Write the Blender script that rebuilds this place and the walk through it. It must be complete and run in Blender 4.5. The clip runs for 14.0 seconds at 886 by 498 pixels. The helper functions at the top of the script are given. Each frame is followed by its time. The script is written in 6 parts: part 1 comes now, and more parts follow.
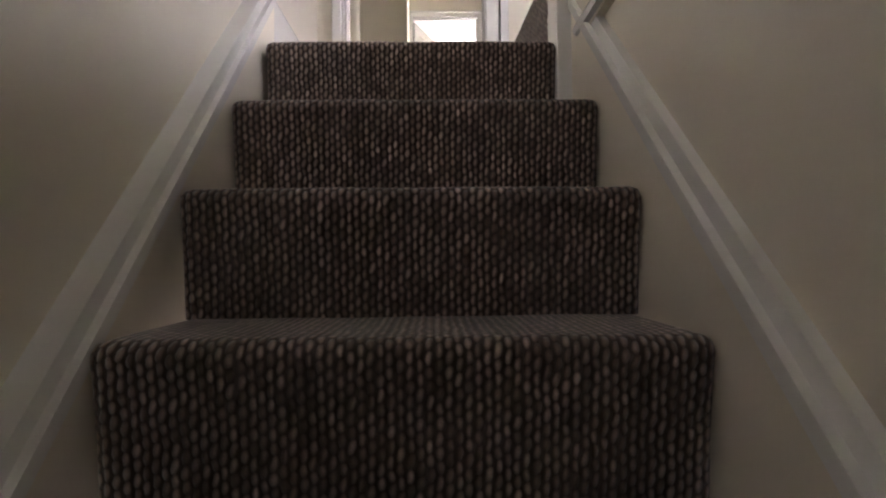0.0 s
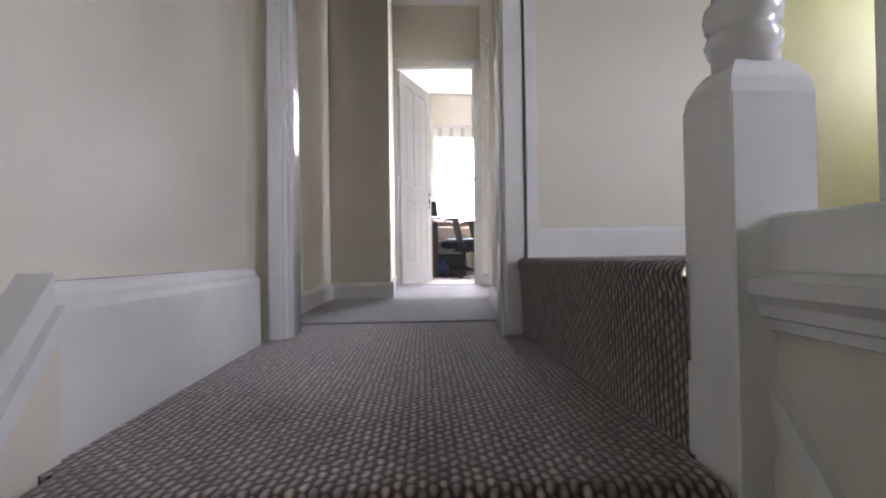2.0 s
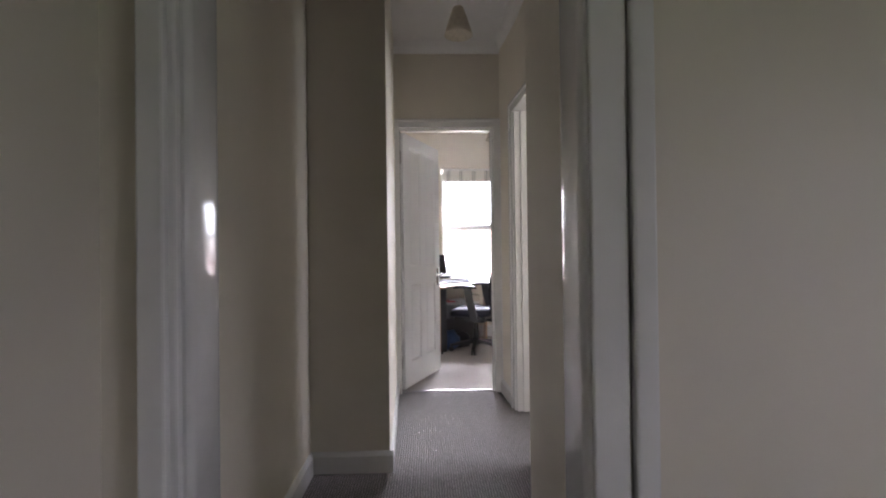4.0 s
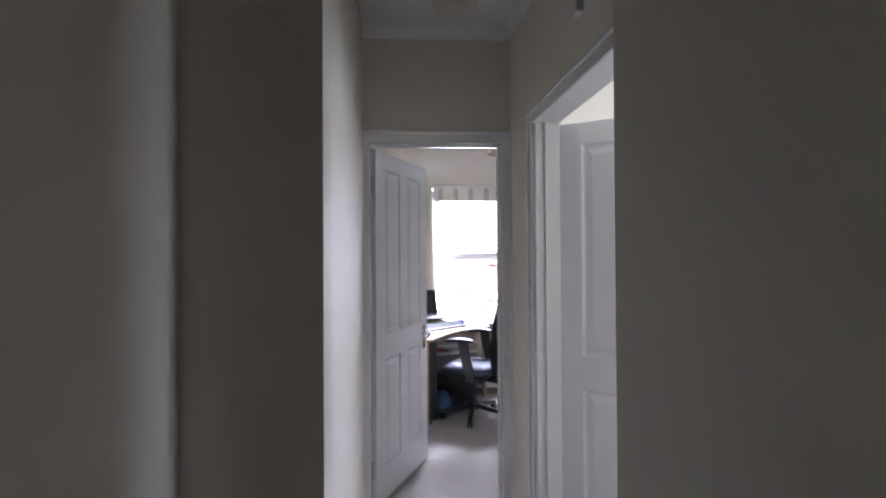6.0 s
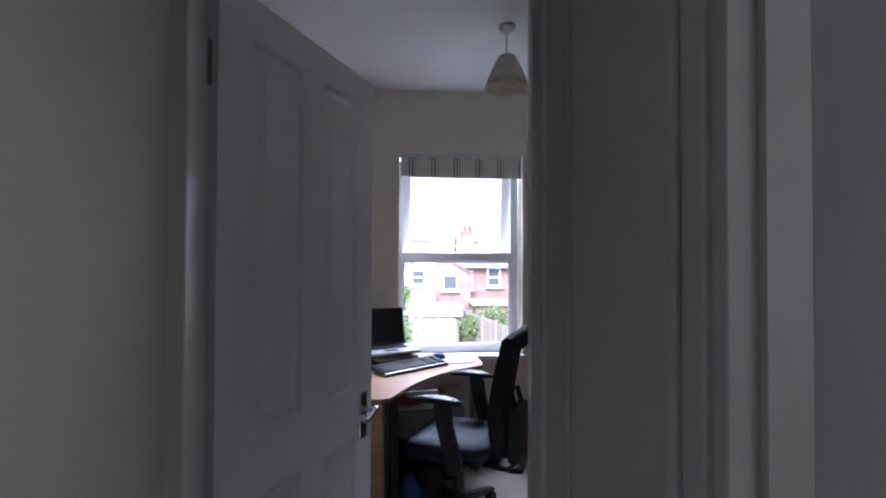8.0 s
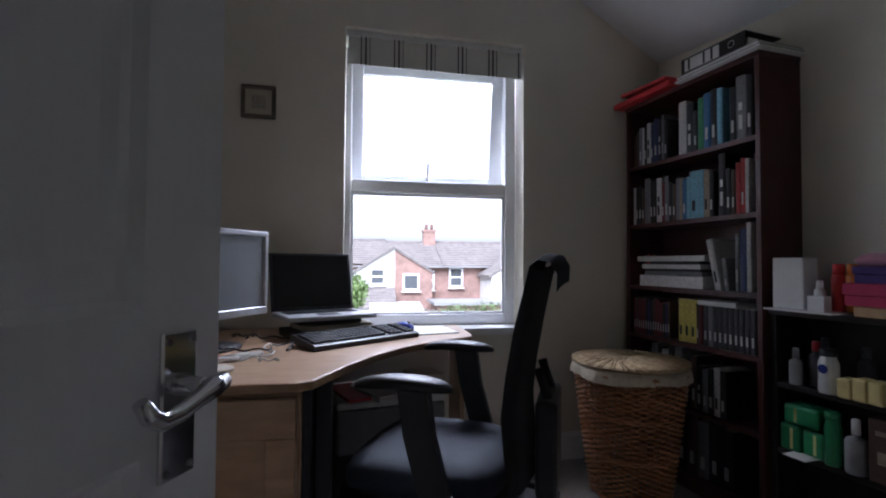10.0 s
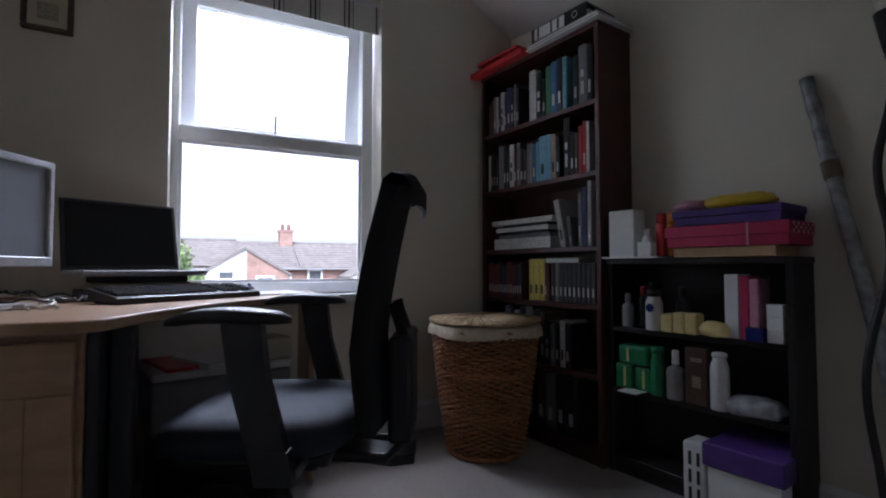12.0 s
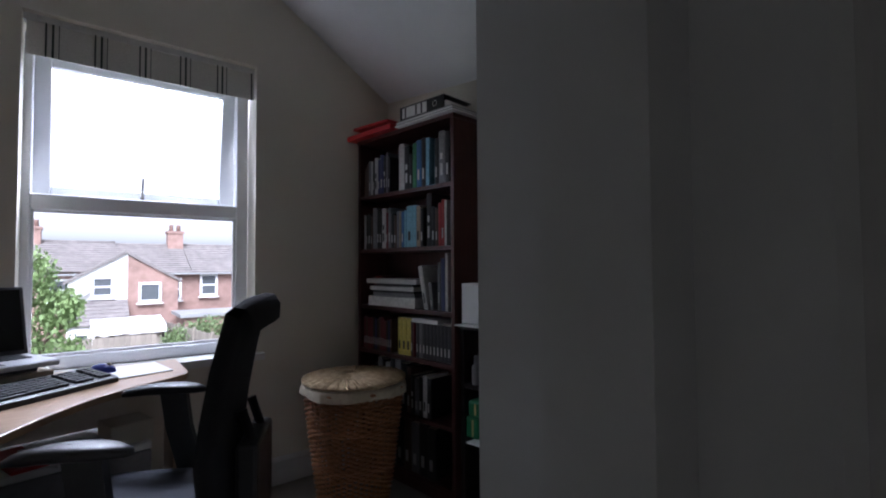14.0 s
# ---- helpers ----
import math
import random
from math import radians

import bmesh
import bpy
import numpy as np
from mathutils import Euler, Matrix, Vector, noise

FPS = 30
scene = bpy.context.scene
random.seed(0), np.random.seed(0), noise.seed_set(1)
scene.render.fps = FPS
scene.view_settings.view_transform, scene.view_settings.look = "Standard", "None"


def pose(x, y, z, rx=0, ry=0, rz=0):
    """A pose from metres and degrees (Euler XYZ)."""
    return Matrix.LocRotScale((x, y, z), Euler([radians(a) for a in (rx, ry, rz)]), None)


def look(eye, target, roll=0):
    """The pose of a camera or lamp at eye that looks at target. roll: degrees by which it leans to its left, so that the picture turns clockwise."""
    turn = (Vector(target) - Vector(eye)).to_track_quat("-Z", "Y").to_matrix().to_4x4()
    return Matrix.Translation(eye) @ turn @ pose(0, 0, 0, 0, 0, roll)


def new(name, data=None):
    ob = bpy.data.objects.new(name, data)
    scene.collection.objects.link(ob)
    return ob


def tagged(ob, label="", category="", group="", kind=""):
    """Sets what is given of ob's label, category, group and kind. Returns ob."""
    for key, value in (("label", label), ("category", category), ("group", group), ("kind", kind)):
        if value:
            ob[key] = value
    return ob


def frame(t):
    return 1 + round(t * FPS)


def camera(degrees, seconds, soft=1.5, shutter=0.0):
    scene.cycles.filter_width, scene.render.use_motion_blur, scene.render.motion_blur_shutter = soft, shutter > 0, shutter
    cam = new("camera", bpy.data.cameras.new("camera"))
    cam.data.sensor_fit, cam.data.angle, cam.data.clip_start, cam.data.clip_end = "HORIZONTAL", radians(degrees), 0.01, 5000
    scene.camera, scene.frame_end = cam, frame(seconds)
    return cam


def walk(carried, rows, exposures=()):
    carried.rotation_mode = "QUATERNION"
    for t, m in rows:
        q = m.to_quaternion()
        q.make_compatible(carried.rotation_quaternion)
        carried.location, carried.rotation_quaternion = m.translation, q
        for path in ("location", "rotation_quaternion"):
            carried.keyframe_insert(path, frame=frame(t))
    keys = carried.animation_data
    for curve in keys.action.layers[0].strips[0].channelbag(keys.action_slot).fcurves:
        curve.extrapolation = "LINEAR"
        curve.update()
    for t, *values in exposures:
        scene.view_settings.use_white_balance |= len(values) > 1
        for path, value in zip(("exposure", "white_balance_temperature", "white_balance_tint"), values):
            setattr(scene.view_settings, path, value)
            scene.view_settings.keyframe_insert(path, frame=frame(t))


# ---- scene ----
cam = camera(85.6, 14.0, 2.0)
PATH = [
    (0, (-0.039, 0.121, -0.638), (-0.005, 2.121, -0.6), -0.6),
    (0.5, (-0.052, 0.333, -0.398), (-0.02, 2.332, -0.366), -0.8),
    (1, (-0.04, 0.542, -0.148), (0.031, 2.541, -0.12), -0.8),
    (1.5, (-0.081, 0.751, 0.061), (-0.006, 2.749, 0.089), -0.6),
    (2, (-0.044, 0.951, 0.271), (0.042, 2.949, 0.301), -0.8),
    (2.5, (-0.019, 1.165, 0.511), (0.048, 3.163, 0.534), -0.8),
    (3, (0.019, 1.35, 0.702), (0.081, 3.349, 0.726), -0.7),
    (3.5, (0.004, 1.531, 0.875), (0.064, 3.53, 0.904), -1.1),
    (4, (-0.056, 1.72, 1.096), (0.011, 3.719, 1.112), -0.7),
    (6.5, (0.037, 3.183, 1.465), (0.153, 5.179, 1.487), -0.1),
    (7, (0.056, 3.626, 1.415), (0.206, 5.621, 1.447), -0.0),
    (7.5, (0.102, 4.076, 1.416), (0.262, 6.069, 1.443), -0.6),
    (7.7, (0.132, 4.233, 1.433), (0.29, 6.226, 1.463), -0.1),
    (9.8, (0.234, 5.523, 1.122), (0.523, 7.501, 1.177), 0.4),
    (10, (0.234, 5.59, 1.036), (0.569, 7.561, 1.094), 0.4),
    (10.5, (0.219, 5.68, 0.911), (0.662, 7.629, 0.98), 0.4),
    (11, (0.236, 5.718, 0.863), (0.814, 7.631, 0.941), 0.3),
    (11.5, (0.264, 5.726, 0.847), (0.987, 7.589, 0.926), 0.2),
    (12, (0.302, 5.718, 0.83), (1.181, 7.512, 0.909), -0.0),
    (12.5, (0.347, 5.696, 0.815), (1.354, 7.422, 0.897), -0.1),
    (13, (0.386, 5.671, 0.803), (1.526, 7.313, 0.887), -0.3),
    (13.5, (0.391, 5.61, 0.885), (1.577, 7.219, 0.958), -0.3),
    (13.8, (0.386, 5.506, 1.039), (1.589, 7.128, 1.112), 0.1),
    (14, (0.358, 5.432, 1.149), (1.564, 7.032, 1.219), -0.3),
]
EXPOSURES = [(0, 6.25, 6500, 27), (0.5, 5.97, 5850, 22), (1.0, 6.0, 5850, 23), (1.5, 5.9, 5850, 23), (2.0, 5.5, 5950, 24), (3, 4.85, 6000, 24), (4, 4.4, 6150, 25),
             (6.5, 3.9, 5400, 26), (7.5, 2.8, 5350, 26), (10, 1.7, 5550, 21), (14, 1.6, 5550, 21)]
walk(cam, [(t, look(eye, target, roll)) for t, eye, target, roll in PATH], EXPOSURES)

# ---- world, light ----
world = bpy.data.worlds.new("world")
scene.world = world
world.use_nodes = True
wn, wl = world.node_tree.nodes, world.node_tree.links
sky = wn.new("ShaderNodeTexSky")
sky.sky_type, sky.sun_disc = "NISHITA", False
sky.sun_elevation, sky.sun_rotation = radians(48), radians(200)
sky.air_density, sky.dust_density, sky.ozone_density = 1.0, 4.0, 1.0
hsv = wn.new("ShaderNodeHueSaturation")
hsv.inputs["Saturation"].default_value = 0.12
wl.new(sky.outputs[0], hsv.inputs["Color"])
wl.new(hsv.outputs[0], wn["Background"].inputs["Color"])
wn["Background"].inputs["Strength"].default_value = 0.15


def sun_lamp():
    d = bpy.data.lights.new("sun", "SUN")
    d.energy, d.angle, d.color = 1.3, radians(30), (1.0, 0.97, 0.92)
    ob = new("sun", d)
    ob.matrix_world = look((-8, -20, 24), (0, 0, 0))


def window_lamp(name, eye, target, w, h, power):
    d = bpy.data.lights.new(name, "AREA")
    d.shape, d.size, d.size_y, d.energy, d.color = "RECTANGLE", w, h, power, (0.94, 0.97, 1.0)
    ob = new(name, d)
    ob.matrix_world = look(eye, target)


sun_lamp()
window_lamp("landing_window_light", (2.02, 0.9, 1.3), (0.0, 1.1, 0.9), 0.58, 0.78, 0.12)
window_lamp("side_room_window_light", (3.12, 4.2, 1.6), (0.5, 4.4, 1.2), 1.2, 1.2, 2.0)
window_lamp("study_window_light", (0.76, 8.80, 2.62), (0.42, 7.2, 0.9), 0.95, 0.9, 25)

# ---- materials ----


def material(name, color, rough=0.6, metal=0.0, color2=None, scale=30.0, bump=0.0, bscale=None, blotch=0.0, coat=0.0, aniso=None, spec=0.5, island=0.0):
    m = bpy.data.materials.new(name)
    m.use_nodes = True
    n, l = m.node_tree.nodes, m.node_tree.links
    b = n["Principled BSDF"]
    b.inputs["Roughness"].default_value, b.inputs["Metallic"].default_value = rough, metal
    b.inputs["Coat Weight"].default_value = coat
    b.inputs["Specular IOR Level"].default_value = spec
    co = n.new("ShaderNodeTexCoord")
    mp = n.new("ShaderNodeMapping")
    l.new(co.outputs["Object"], mp.inputs["Vector"])
    if aniso:
        mp.inputs["Scale"].default_value = aniso
    fine = n.new("ShaderNodeTexNoise")
    fine.inputs["Scale"].default_value, fine.inputs["Detail"].default_value = scale, 5
    l.new(mp.outputs[0], fine.inputs["Vector"])
    mix = n.new("ShaderNodeMix")
    mix.data_type = "RGBA"
    c2 = color2 or tuple(c * 0.86 for c in color)
    mix.inputs["A"].default_value, mix.inputs["B"].default_value = (*color, 1), (*c2, 1)
    ramp = n.new("ShaderNodeMapRange")
    ramp.inputs["From Min"].default_value, ramp.inputs["From Max"].default_value = 0.35, 0.65
    l.new(fine.outputs["Fac"], ramp.inputs["Value"])
    l.new(ramp.outputs[0], mix.inputs["Factor"])
    out = mix.outputs["Result"]
    big = n.new("ShaderNodeTexNoise")
    big.inputs["Scale"].default_value = max(scale / 14, 0.8)
    l.new(co.outputs["Object"], big.inputs["Vector"])
    if blotch:
        mr = n.new("ShaderNodeMapRange")
        mr.inputs["To Min"].default_value, mr.inputs["To Max"].default_value = 1 - blotch, 1 + blotch
        mr.inputs["From Min"].default_value, mr.inputs["From Max"].default_value = 0.3, 0.7
        l.new(big.outputs["Fac"], mr.inputs["Value"])
        h = n.new("ShaderNodeHueSaturation")
        l.new(mr.outputs[0], h.inputs["Value"])
        l.new(out, h.inputs["Color"])
        out = h.outputs[0]
    if island:
        info = n.new("ShaderNodeObjectInfo")
        mr = n.new("ShaderNodeMapRange")
        mr.inputs["To Min"].default_value, mr.inputs["To Max"].default_value = 1 - island, 1 + island
        l.new(info.outputs["Random"], mr.inputs["Value"])
        h = n.new("ShaderNodeHueSaturation")
        l.new(mr.outputs[0], h.inputs["Value"])
        l.new(out, h.inputs["Color"])
        out = h.outputs[0]
    l.new(out, b.inputs["Base Color"])
    rr = n.new("ShaderNodeMapRange")
    rr.inputs["To Min"].default_value, rr.inputs["To Max"].default_value = max(rough - 0.08, 0.02), min(rough + 0.08, 1)
    l.new(big.outputs["Fac"], rr.inputs["Value"])
    l.new(rr.outputs[0], b.inputs["Roughness"])
    if bump:
        bt = n.new("ShaderNodeTexNoise")
        bt.inputs["Scale"].default_value, bt.inputs["Detail"].default_value = bscale or scale * 4, 4
        l.new(mp.outputs[0], bt.inputs["Vector"])
        bp = n.new("ShaderNodeBump")
        bp.inputs["Strength"].default_value, bp.inputs["Distance"].default_value = bump, 0.004
        l.new(bt.outputs["Fac"], bp.inputs["Height"])
        l.new(bp.outputs[0], b.inputs["Normal"])
    return m


def carpet_material(name, dark, light, du, dv, depth):
    """Loop pile: rows of loops along the UV map, half a loop offset from row to row."""
    m = bpy.data.materials.new(name)
    m.use_nodes = True
    n, l = m.node_tree.nodes, m.node_tree.links
    b = n["Principled BSDF"]
    b.inputs["Roughness"].default_value = 0.95
    b.inputs["Specular IOR Level"].default_value = 0.15
    b.inputs["Sheen Weight"].default_value = 0.45

    def op(kind, a, c=None):
        x = n.new("ShaderNodeMath")
        x.operation = kind
        for i, v in enumerate((a, c)):
            if v is None:
                continue
            if isinstance(v, (int, float)):
                x.inputs[i].default_value = v
            else:
                l.new(v, x.inputs[i])
        return x.outputs[0]

    uv = n.new("ShaderNodeUVMap")
    wob = n.new("ShaderNodeTexNoise")
    wob.inputs["Scale"].default_value = 25
    l.new(uv.outputs[0], wob.inputs["Vector"])
    sep = n.new("ShaderNodeSeparateXYZ")
    l.new(uv.outputs[0], sep.inputs[0])
    w = op("MULTIPLY", op("SUBTRACT", wob.outputs["Fac"], 0.5), 0.012)
    a = op("DIVIDE", op("ADD", sep.outputs[0], w), du)
    row = op("FLOOR", a)
    fu = op("MULTIPLY", op("SUBTRACT", op("FRACT", a), 0.5), 2)
    bb = op("ADD", op("DIVIDE", op("ADD", sep.outputs[1], w), dv), op("MULTIPLY", row, 0.5))
    col = op("FLOOR", bb)
    fv = op("MULTIPLY", op("SUBTRACT", op("FRACT", bb), 0.5), 2)
    skew = op("SUBTRACT", fu, op("MULTIPLY", fv, 0.10))
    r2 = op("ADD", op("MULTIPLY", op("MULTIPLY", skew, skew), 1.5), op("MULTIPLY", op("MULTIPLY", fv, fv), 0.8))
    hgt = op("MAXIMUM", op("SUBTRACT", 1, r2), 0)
    cell = n.new("ShaderNodeCombineXYZ")
    l.new(row, cell.inputs[0]), l.new(col, cell.inputs[1])
    rnd = n.new("ShaderNodeTexWhiteNoise")
    l.new(cell.outputs[0], rnd.inputs["Vector"])
    # random tone per loop; shade in the gaps is put into the colour by height
    loop_shading = op("MULTIPLY", op("POWER", hgt, 1.25), op("ADD", op("MULTIPLY", rnd.outputs["Value"], 0.7), 0.3))
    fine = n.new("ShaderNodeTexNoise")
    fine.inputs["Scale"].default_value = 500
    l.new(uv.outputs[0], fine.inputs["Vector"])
    fac = op("MULTIPLY", loop_shading, op("ADD", op("MULTIPLY", fine.outputs["Fac"], 1.0), 0.45))
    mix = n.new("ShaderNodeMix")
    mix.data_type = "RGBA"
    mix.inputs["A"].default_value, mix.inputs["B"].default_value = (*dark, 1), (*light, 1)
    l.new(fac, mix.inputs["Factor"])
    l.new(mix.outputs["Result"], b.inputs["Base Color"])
    bp = n.new("ShaderNodeBump")
    bp.inputs["Strength"].default_value, bp.inputs["Distance"].default_value = 0.9, depth
    l.new(op("ADD", hgt, op("MULTIPLY", fine.outputs["Fac"], 0.25)), bp.inputs["Height"])
    l.new(bp.outputs[0], b.inputs["Normal"])
    return m


def glass_material(name):
    m = bpy.data.materials.new(name)
    m.use_nodes = True
    b = m.node_tree.nodes["Principled BSDF"]
    b.inputs["Transmission Weight"].default_value, b.inputs["Roughness"].default_value = 1.0, 0.0
    b.inputs["IOR"].default_value, b.inputs["Base Color"].default_value = 1.03, (0.98, 1, 0.99, 1)
    return m


CREAM = material("cream_wall_paint", (0.73, 0.685, 0.59), 0.52, scale=6, color2=(0.715, 0.67, 0.575), bump=0.12, bscale=60, blotch=0.03)
STAIRWALL = material("cream_silk_wall_paint", (0.73, 0.685, 0.59), 0.36, scale=5, color2=(0.715, 0.67, 0.575), bump=0.15, bscale=45, blotch=0.03)
CEIL = material("white_ceiling_paint", (0.82, 0.82, 0.81), 0.85, scale=8, color2=(0.8, 0.8, 0.79), bump=0.1, bscale=80, blotch=0.02)
GLOSS = material("white_gloss_paint", (0.80, 0.80, 0.79), 0.13, scale=12, color2=(0.77, 0.77, 0.75), bump=0.08, bscale=30, blotch=0.03)
DOORP = material("white_satin_door_paint", (0.78, 0.79, 0.80), 0.35, scale=60, color2=(0.76, 0.77, 0.78), bump=0.1, bscale=40, blotch=0.02, aniso=(1, 1, 0.08))
UPVC = material("white_window_plastic", (0.83, 0.84, 0.86), 0.3, scale=15, color2=(0.81, 0.82, 0.84))
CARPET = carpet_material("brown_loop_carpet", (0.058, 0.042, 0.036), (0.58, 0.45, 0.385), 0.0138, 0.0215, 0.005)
CARPET2 = carpet_material("grey_loop_carpet", (0.07, 0.06, 0.058), (0.42, 0.37, 0.36), 0.0125, 0.016, 0.004)
BEIGE = carpet_material("beige_loop_carpet", (0.22, 0.19, 0.16), (0.5, 0.45, 0.39), 0.008, 0.009, 0.003)
BEECH = material("beech_veneer", (0.42, 0.265, 0.155), 0.38, color2=(0.35, 0.215, 0.12), scale=40, aniso=(0.25, 1, 1), blotch=0.06, bump=0.04)
MAHOG = material("dark_mahogany_veneer", (0.085, 0.024, 0.021), 0.36, color2=(0.058, 0.017, 0.015), scale=40, aniso=(1, 1, 0.12), blotch=0.1, bump=0.05)
BLACKW = material("black_brown_veneer", (0.016, 0.011, 0.010), 0.45, color2=(0.012, 0.008, 0.008), scale=40, aniso=(1, 1, 0.12), blotch=0.1)
BLACKP = material("black_plastic", (0.022, 0.022, 0.025), 0.38, color2=(0.016, 0.016, 0.018), scale=200, bump=0.1, bscale=900)
BLACKF = material("black_fabric", (0.018, 0.018, 0.022), 0.9, color2=(0.011, 0.011, 0.014), scale=400, bump=0.4, bscale=1200)
SEATM = material("blue_black_seat_cover", (0.018, 0.021, 0.034), 0.75, color2=(0.016, 0.02, 0.034), scale=300, bump=0.3, bscale=900, blotch=0.08)
CHROME = material("polished_chrome", (0.72, 0.72, 0.74), 0.12, 1.0, color2=(0.68, 0.68, 0.7), scale=20)
STEEL = material("dull_steel", (0.32, 0.31, 0.30), 0.4, 1.0, scale=40)
SILVER = material("silver_plastic", (0.55, 0.56, 0.58), 0.35, 0.3, scale=60)
# monitor screen: the window's reflection is put into the base colour as grey
SCREEN = material("reflection_grey_screen", (0.27, 0.295, 0.325), 0.34, scale=8, color2=(0.25, 0.275, 0.305), blotch=0.05)
SCREEND = material("dark_screen", (0.012, 0.012, 0.014), 0.22, scale=8)
WICKER = material("varnished_willow", (0.50, 0.23, 0.10), 0.34, color2=(0.33, 0.14, 0.055), scale=70, bump=0.3, bscale=200, blotch=0.2)
LINEN = material("cream_linen", (0.66, 0.58, 0.44), 0.9, color2=(0.58, 0.49, 0.36), scale=60, bump=0.5, bscale=500, blotch=0.08)
LIDM = material("tan_raffia_lid", (0.55, 0.41, 0.24), 0.8, color2=(0.36, 0.25, 0.13), scale=45, bump=0.5, bscale=150, blotch=0.15)
PAPER = material("white_card", (0.78, 0.78, 0.76), 0.7, scale=20, color2=(0.74, 0.74, 0.72), blotch=0.03)
CREAMP = material("aged_paper", (0.62, 0.57, 0.46), 0.8, scale=300, color2=(0.52, 0.47, 0.37), aniso=(1, 1, 8))
RED = material("red_card", (0.55, 0.03, 0.035), 0.45, scale=20, color2=(0.5, 0.025, 0.03), blotch=0.06)
PURPLE = material("purple_card", (0.075, 0.03, 0.20), 0.5, scale=20, blotch=0.06)
PINK = material("crimson_card", (0.48, 0.025, 0.10), 0.5, scale=20, blotch=0.06)
PALEPINK = material("pale_pink_film", (0.66, 0.32, 0.42), 0.3, scale=30, blotch=0.12, bump=0.5, bscale=60)
YELLOW = material("yellow_film", (0.72, 0.52, 0.03), 0.35, scale=30, blotch=0.1, bump=0.5, bscale=60)
PALEY = material("pale_yellow_soap", (0.72, 0.60, 0.25), 0.5, scale=30, blotch=0.06)
ORANGE = material("orange_plastic", (0.75, 0.24, 0.03), 0.35, scale=30)
GREEN = material("green_plastic", (0.02, 0.22, 0.085), 0.4, scale=30, blotch=0.1)
DKGREEN = material("dark_green_board", (0.02, 0.035, 0.022), 0.5, scale=25, color2=(0.05, 0.03, 0.015), blotch=0.25)
GREYB = material("grey_board", (0.28, 0.28, 0.28), 0.6, scale=30, blotch=0.05)
DKGREY = material("dark_grey_card", (0.05, 0.05, 0.055), 0.55, scale=30, blotch=0.05)
WOODP = material("plain_pine", (0.55, 0.38, 0.2), 0.6, scale=40, aniso=(0.2, 1, 1), blotch=0.08)
BLUE = material("blue_plastic", (0.03, 0.04, 0.22), 0.25, scale=30)
FROST = material("clear_wrapping_film", (0.5, 0.52, 0.54), 0.2, scale=25, color2=(0.26, 0.27, 0.28), bump=0.8, bscale=45, blotch=0.2)
GLASS = glass_material("window_glass")
BLIND = material("cream_blind_cloth", (0.80, 0.78, 0.72), 0.9, scale=200, bump=0.3, bscale=700)
BLINDG = material("dark_green_woven_stripe", (0.05, 0.07, 0.06), 0.9, scale=200)
SHADE = material("cream_lamp_shade", (0.72, 0.66, 0.55), 0.8, scale=60, bump=0.2)
BRICK = material("red_brick", (0.30, 0.195, 0.165), 0.9, scale=3.0, color2=(0.235, 0.15, 0.125), blotch=0.15, bump=0.3, bscale=20)
RENDERW = material("white_render", (0.74, 0.73, 0.72), 0.9, scale=2, blotch=0.05)
TILE = material("grey_roof_tile", (0.20, 0.18, 0.17), 0.85, scale=3, color2=(0.15, 0.135, 0.13), blotch=0.12, bump=0.2, bscale=20)
FENCE = material("weathered_fence_wood", (0.30, 0.26, 0.22), 0.9, scale=5, color2=(0.22, 0.19, 0.16), aniso=(1, 1, 0.15), blotch=0.1, island=0.15)
GRASS = material("garden_grass", (0.07, 0.11, 0.035), 0.95, scale=3, color2=(0.05, 0.08, 0.03), blotch=0.2)
LEAF = material("tree_leaf", (0.17, 0.24, 0.09), 0.6, scale=3, color2=(0.11, 0.17, 0.055), blotch=0.25)
LEAFD = material("hedge_leaf", (0.13, 0.18, 0.075), 0.6, scale=3, color2=(0.085, 0.125, 0.045), blotch=0.25)
BARK = material("bark", (0.12, 0.09, 0.065), 0.95, scale=8, bump=0.5, bscale=20)
PANE = material("far_window_pane", (0.10, 0.11, 0.12), 0.1, scale=2)
TARP = material("white_tarpaulin", (0.75, 0.77, 0.8), 0.5, scale=4, blotch=0.05)
PLASTICW = material("white_moulded_plastic", (0.75, 0.75, 0.73), 0.35, scale=20, blotch=0.02)

# ---- mesh tools ----


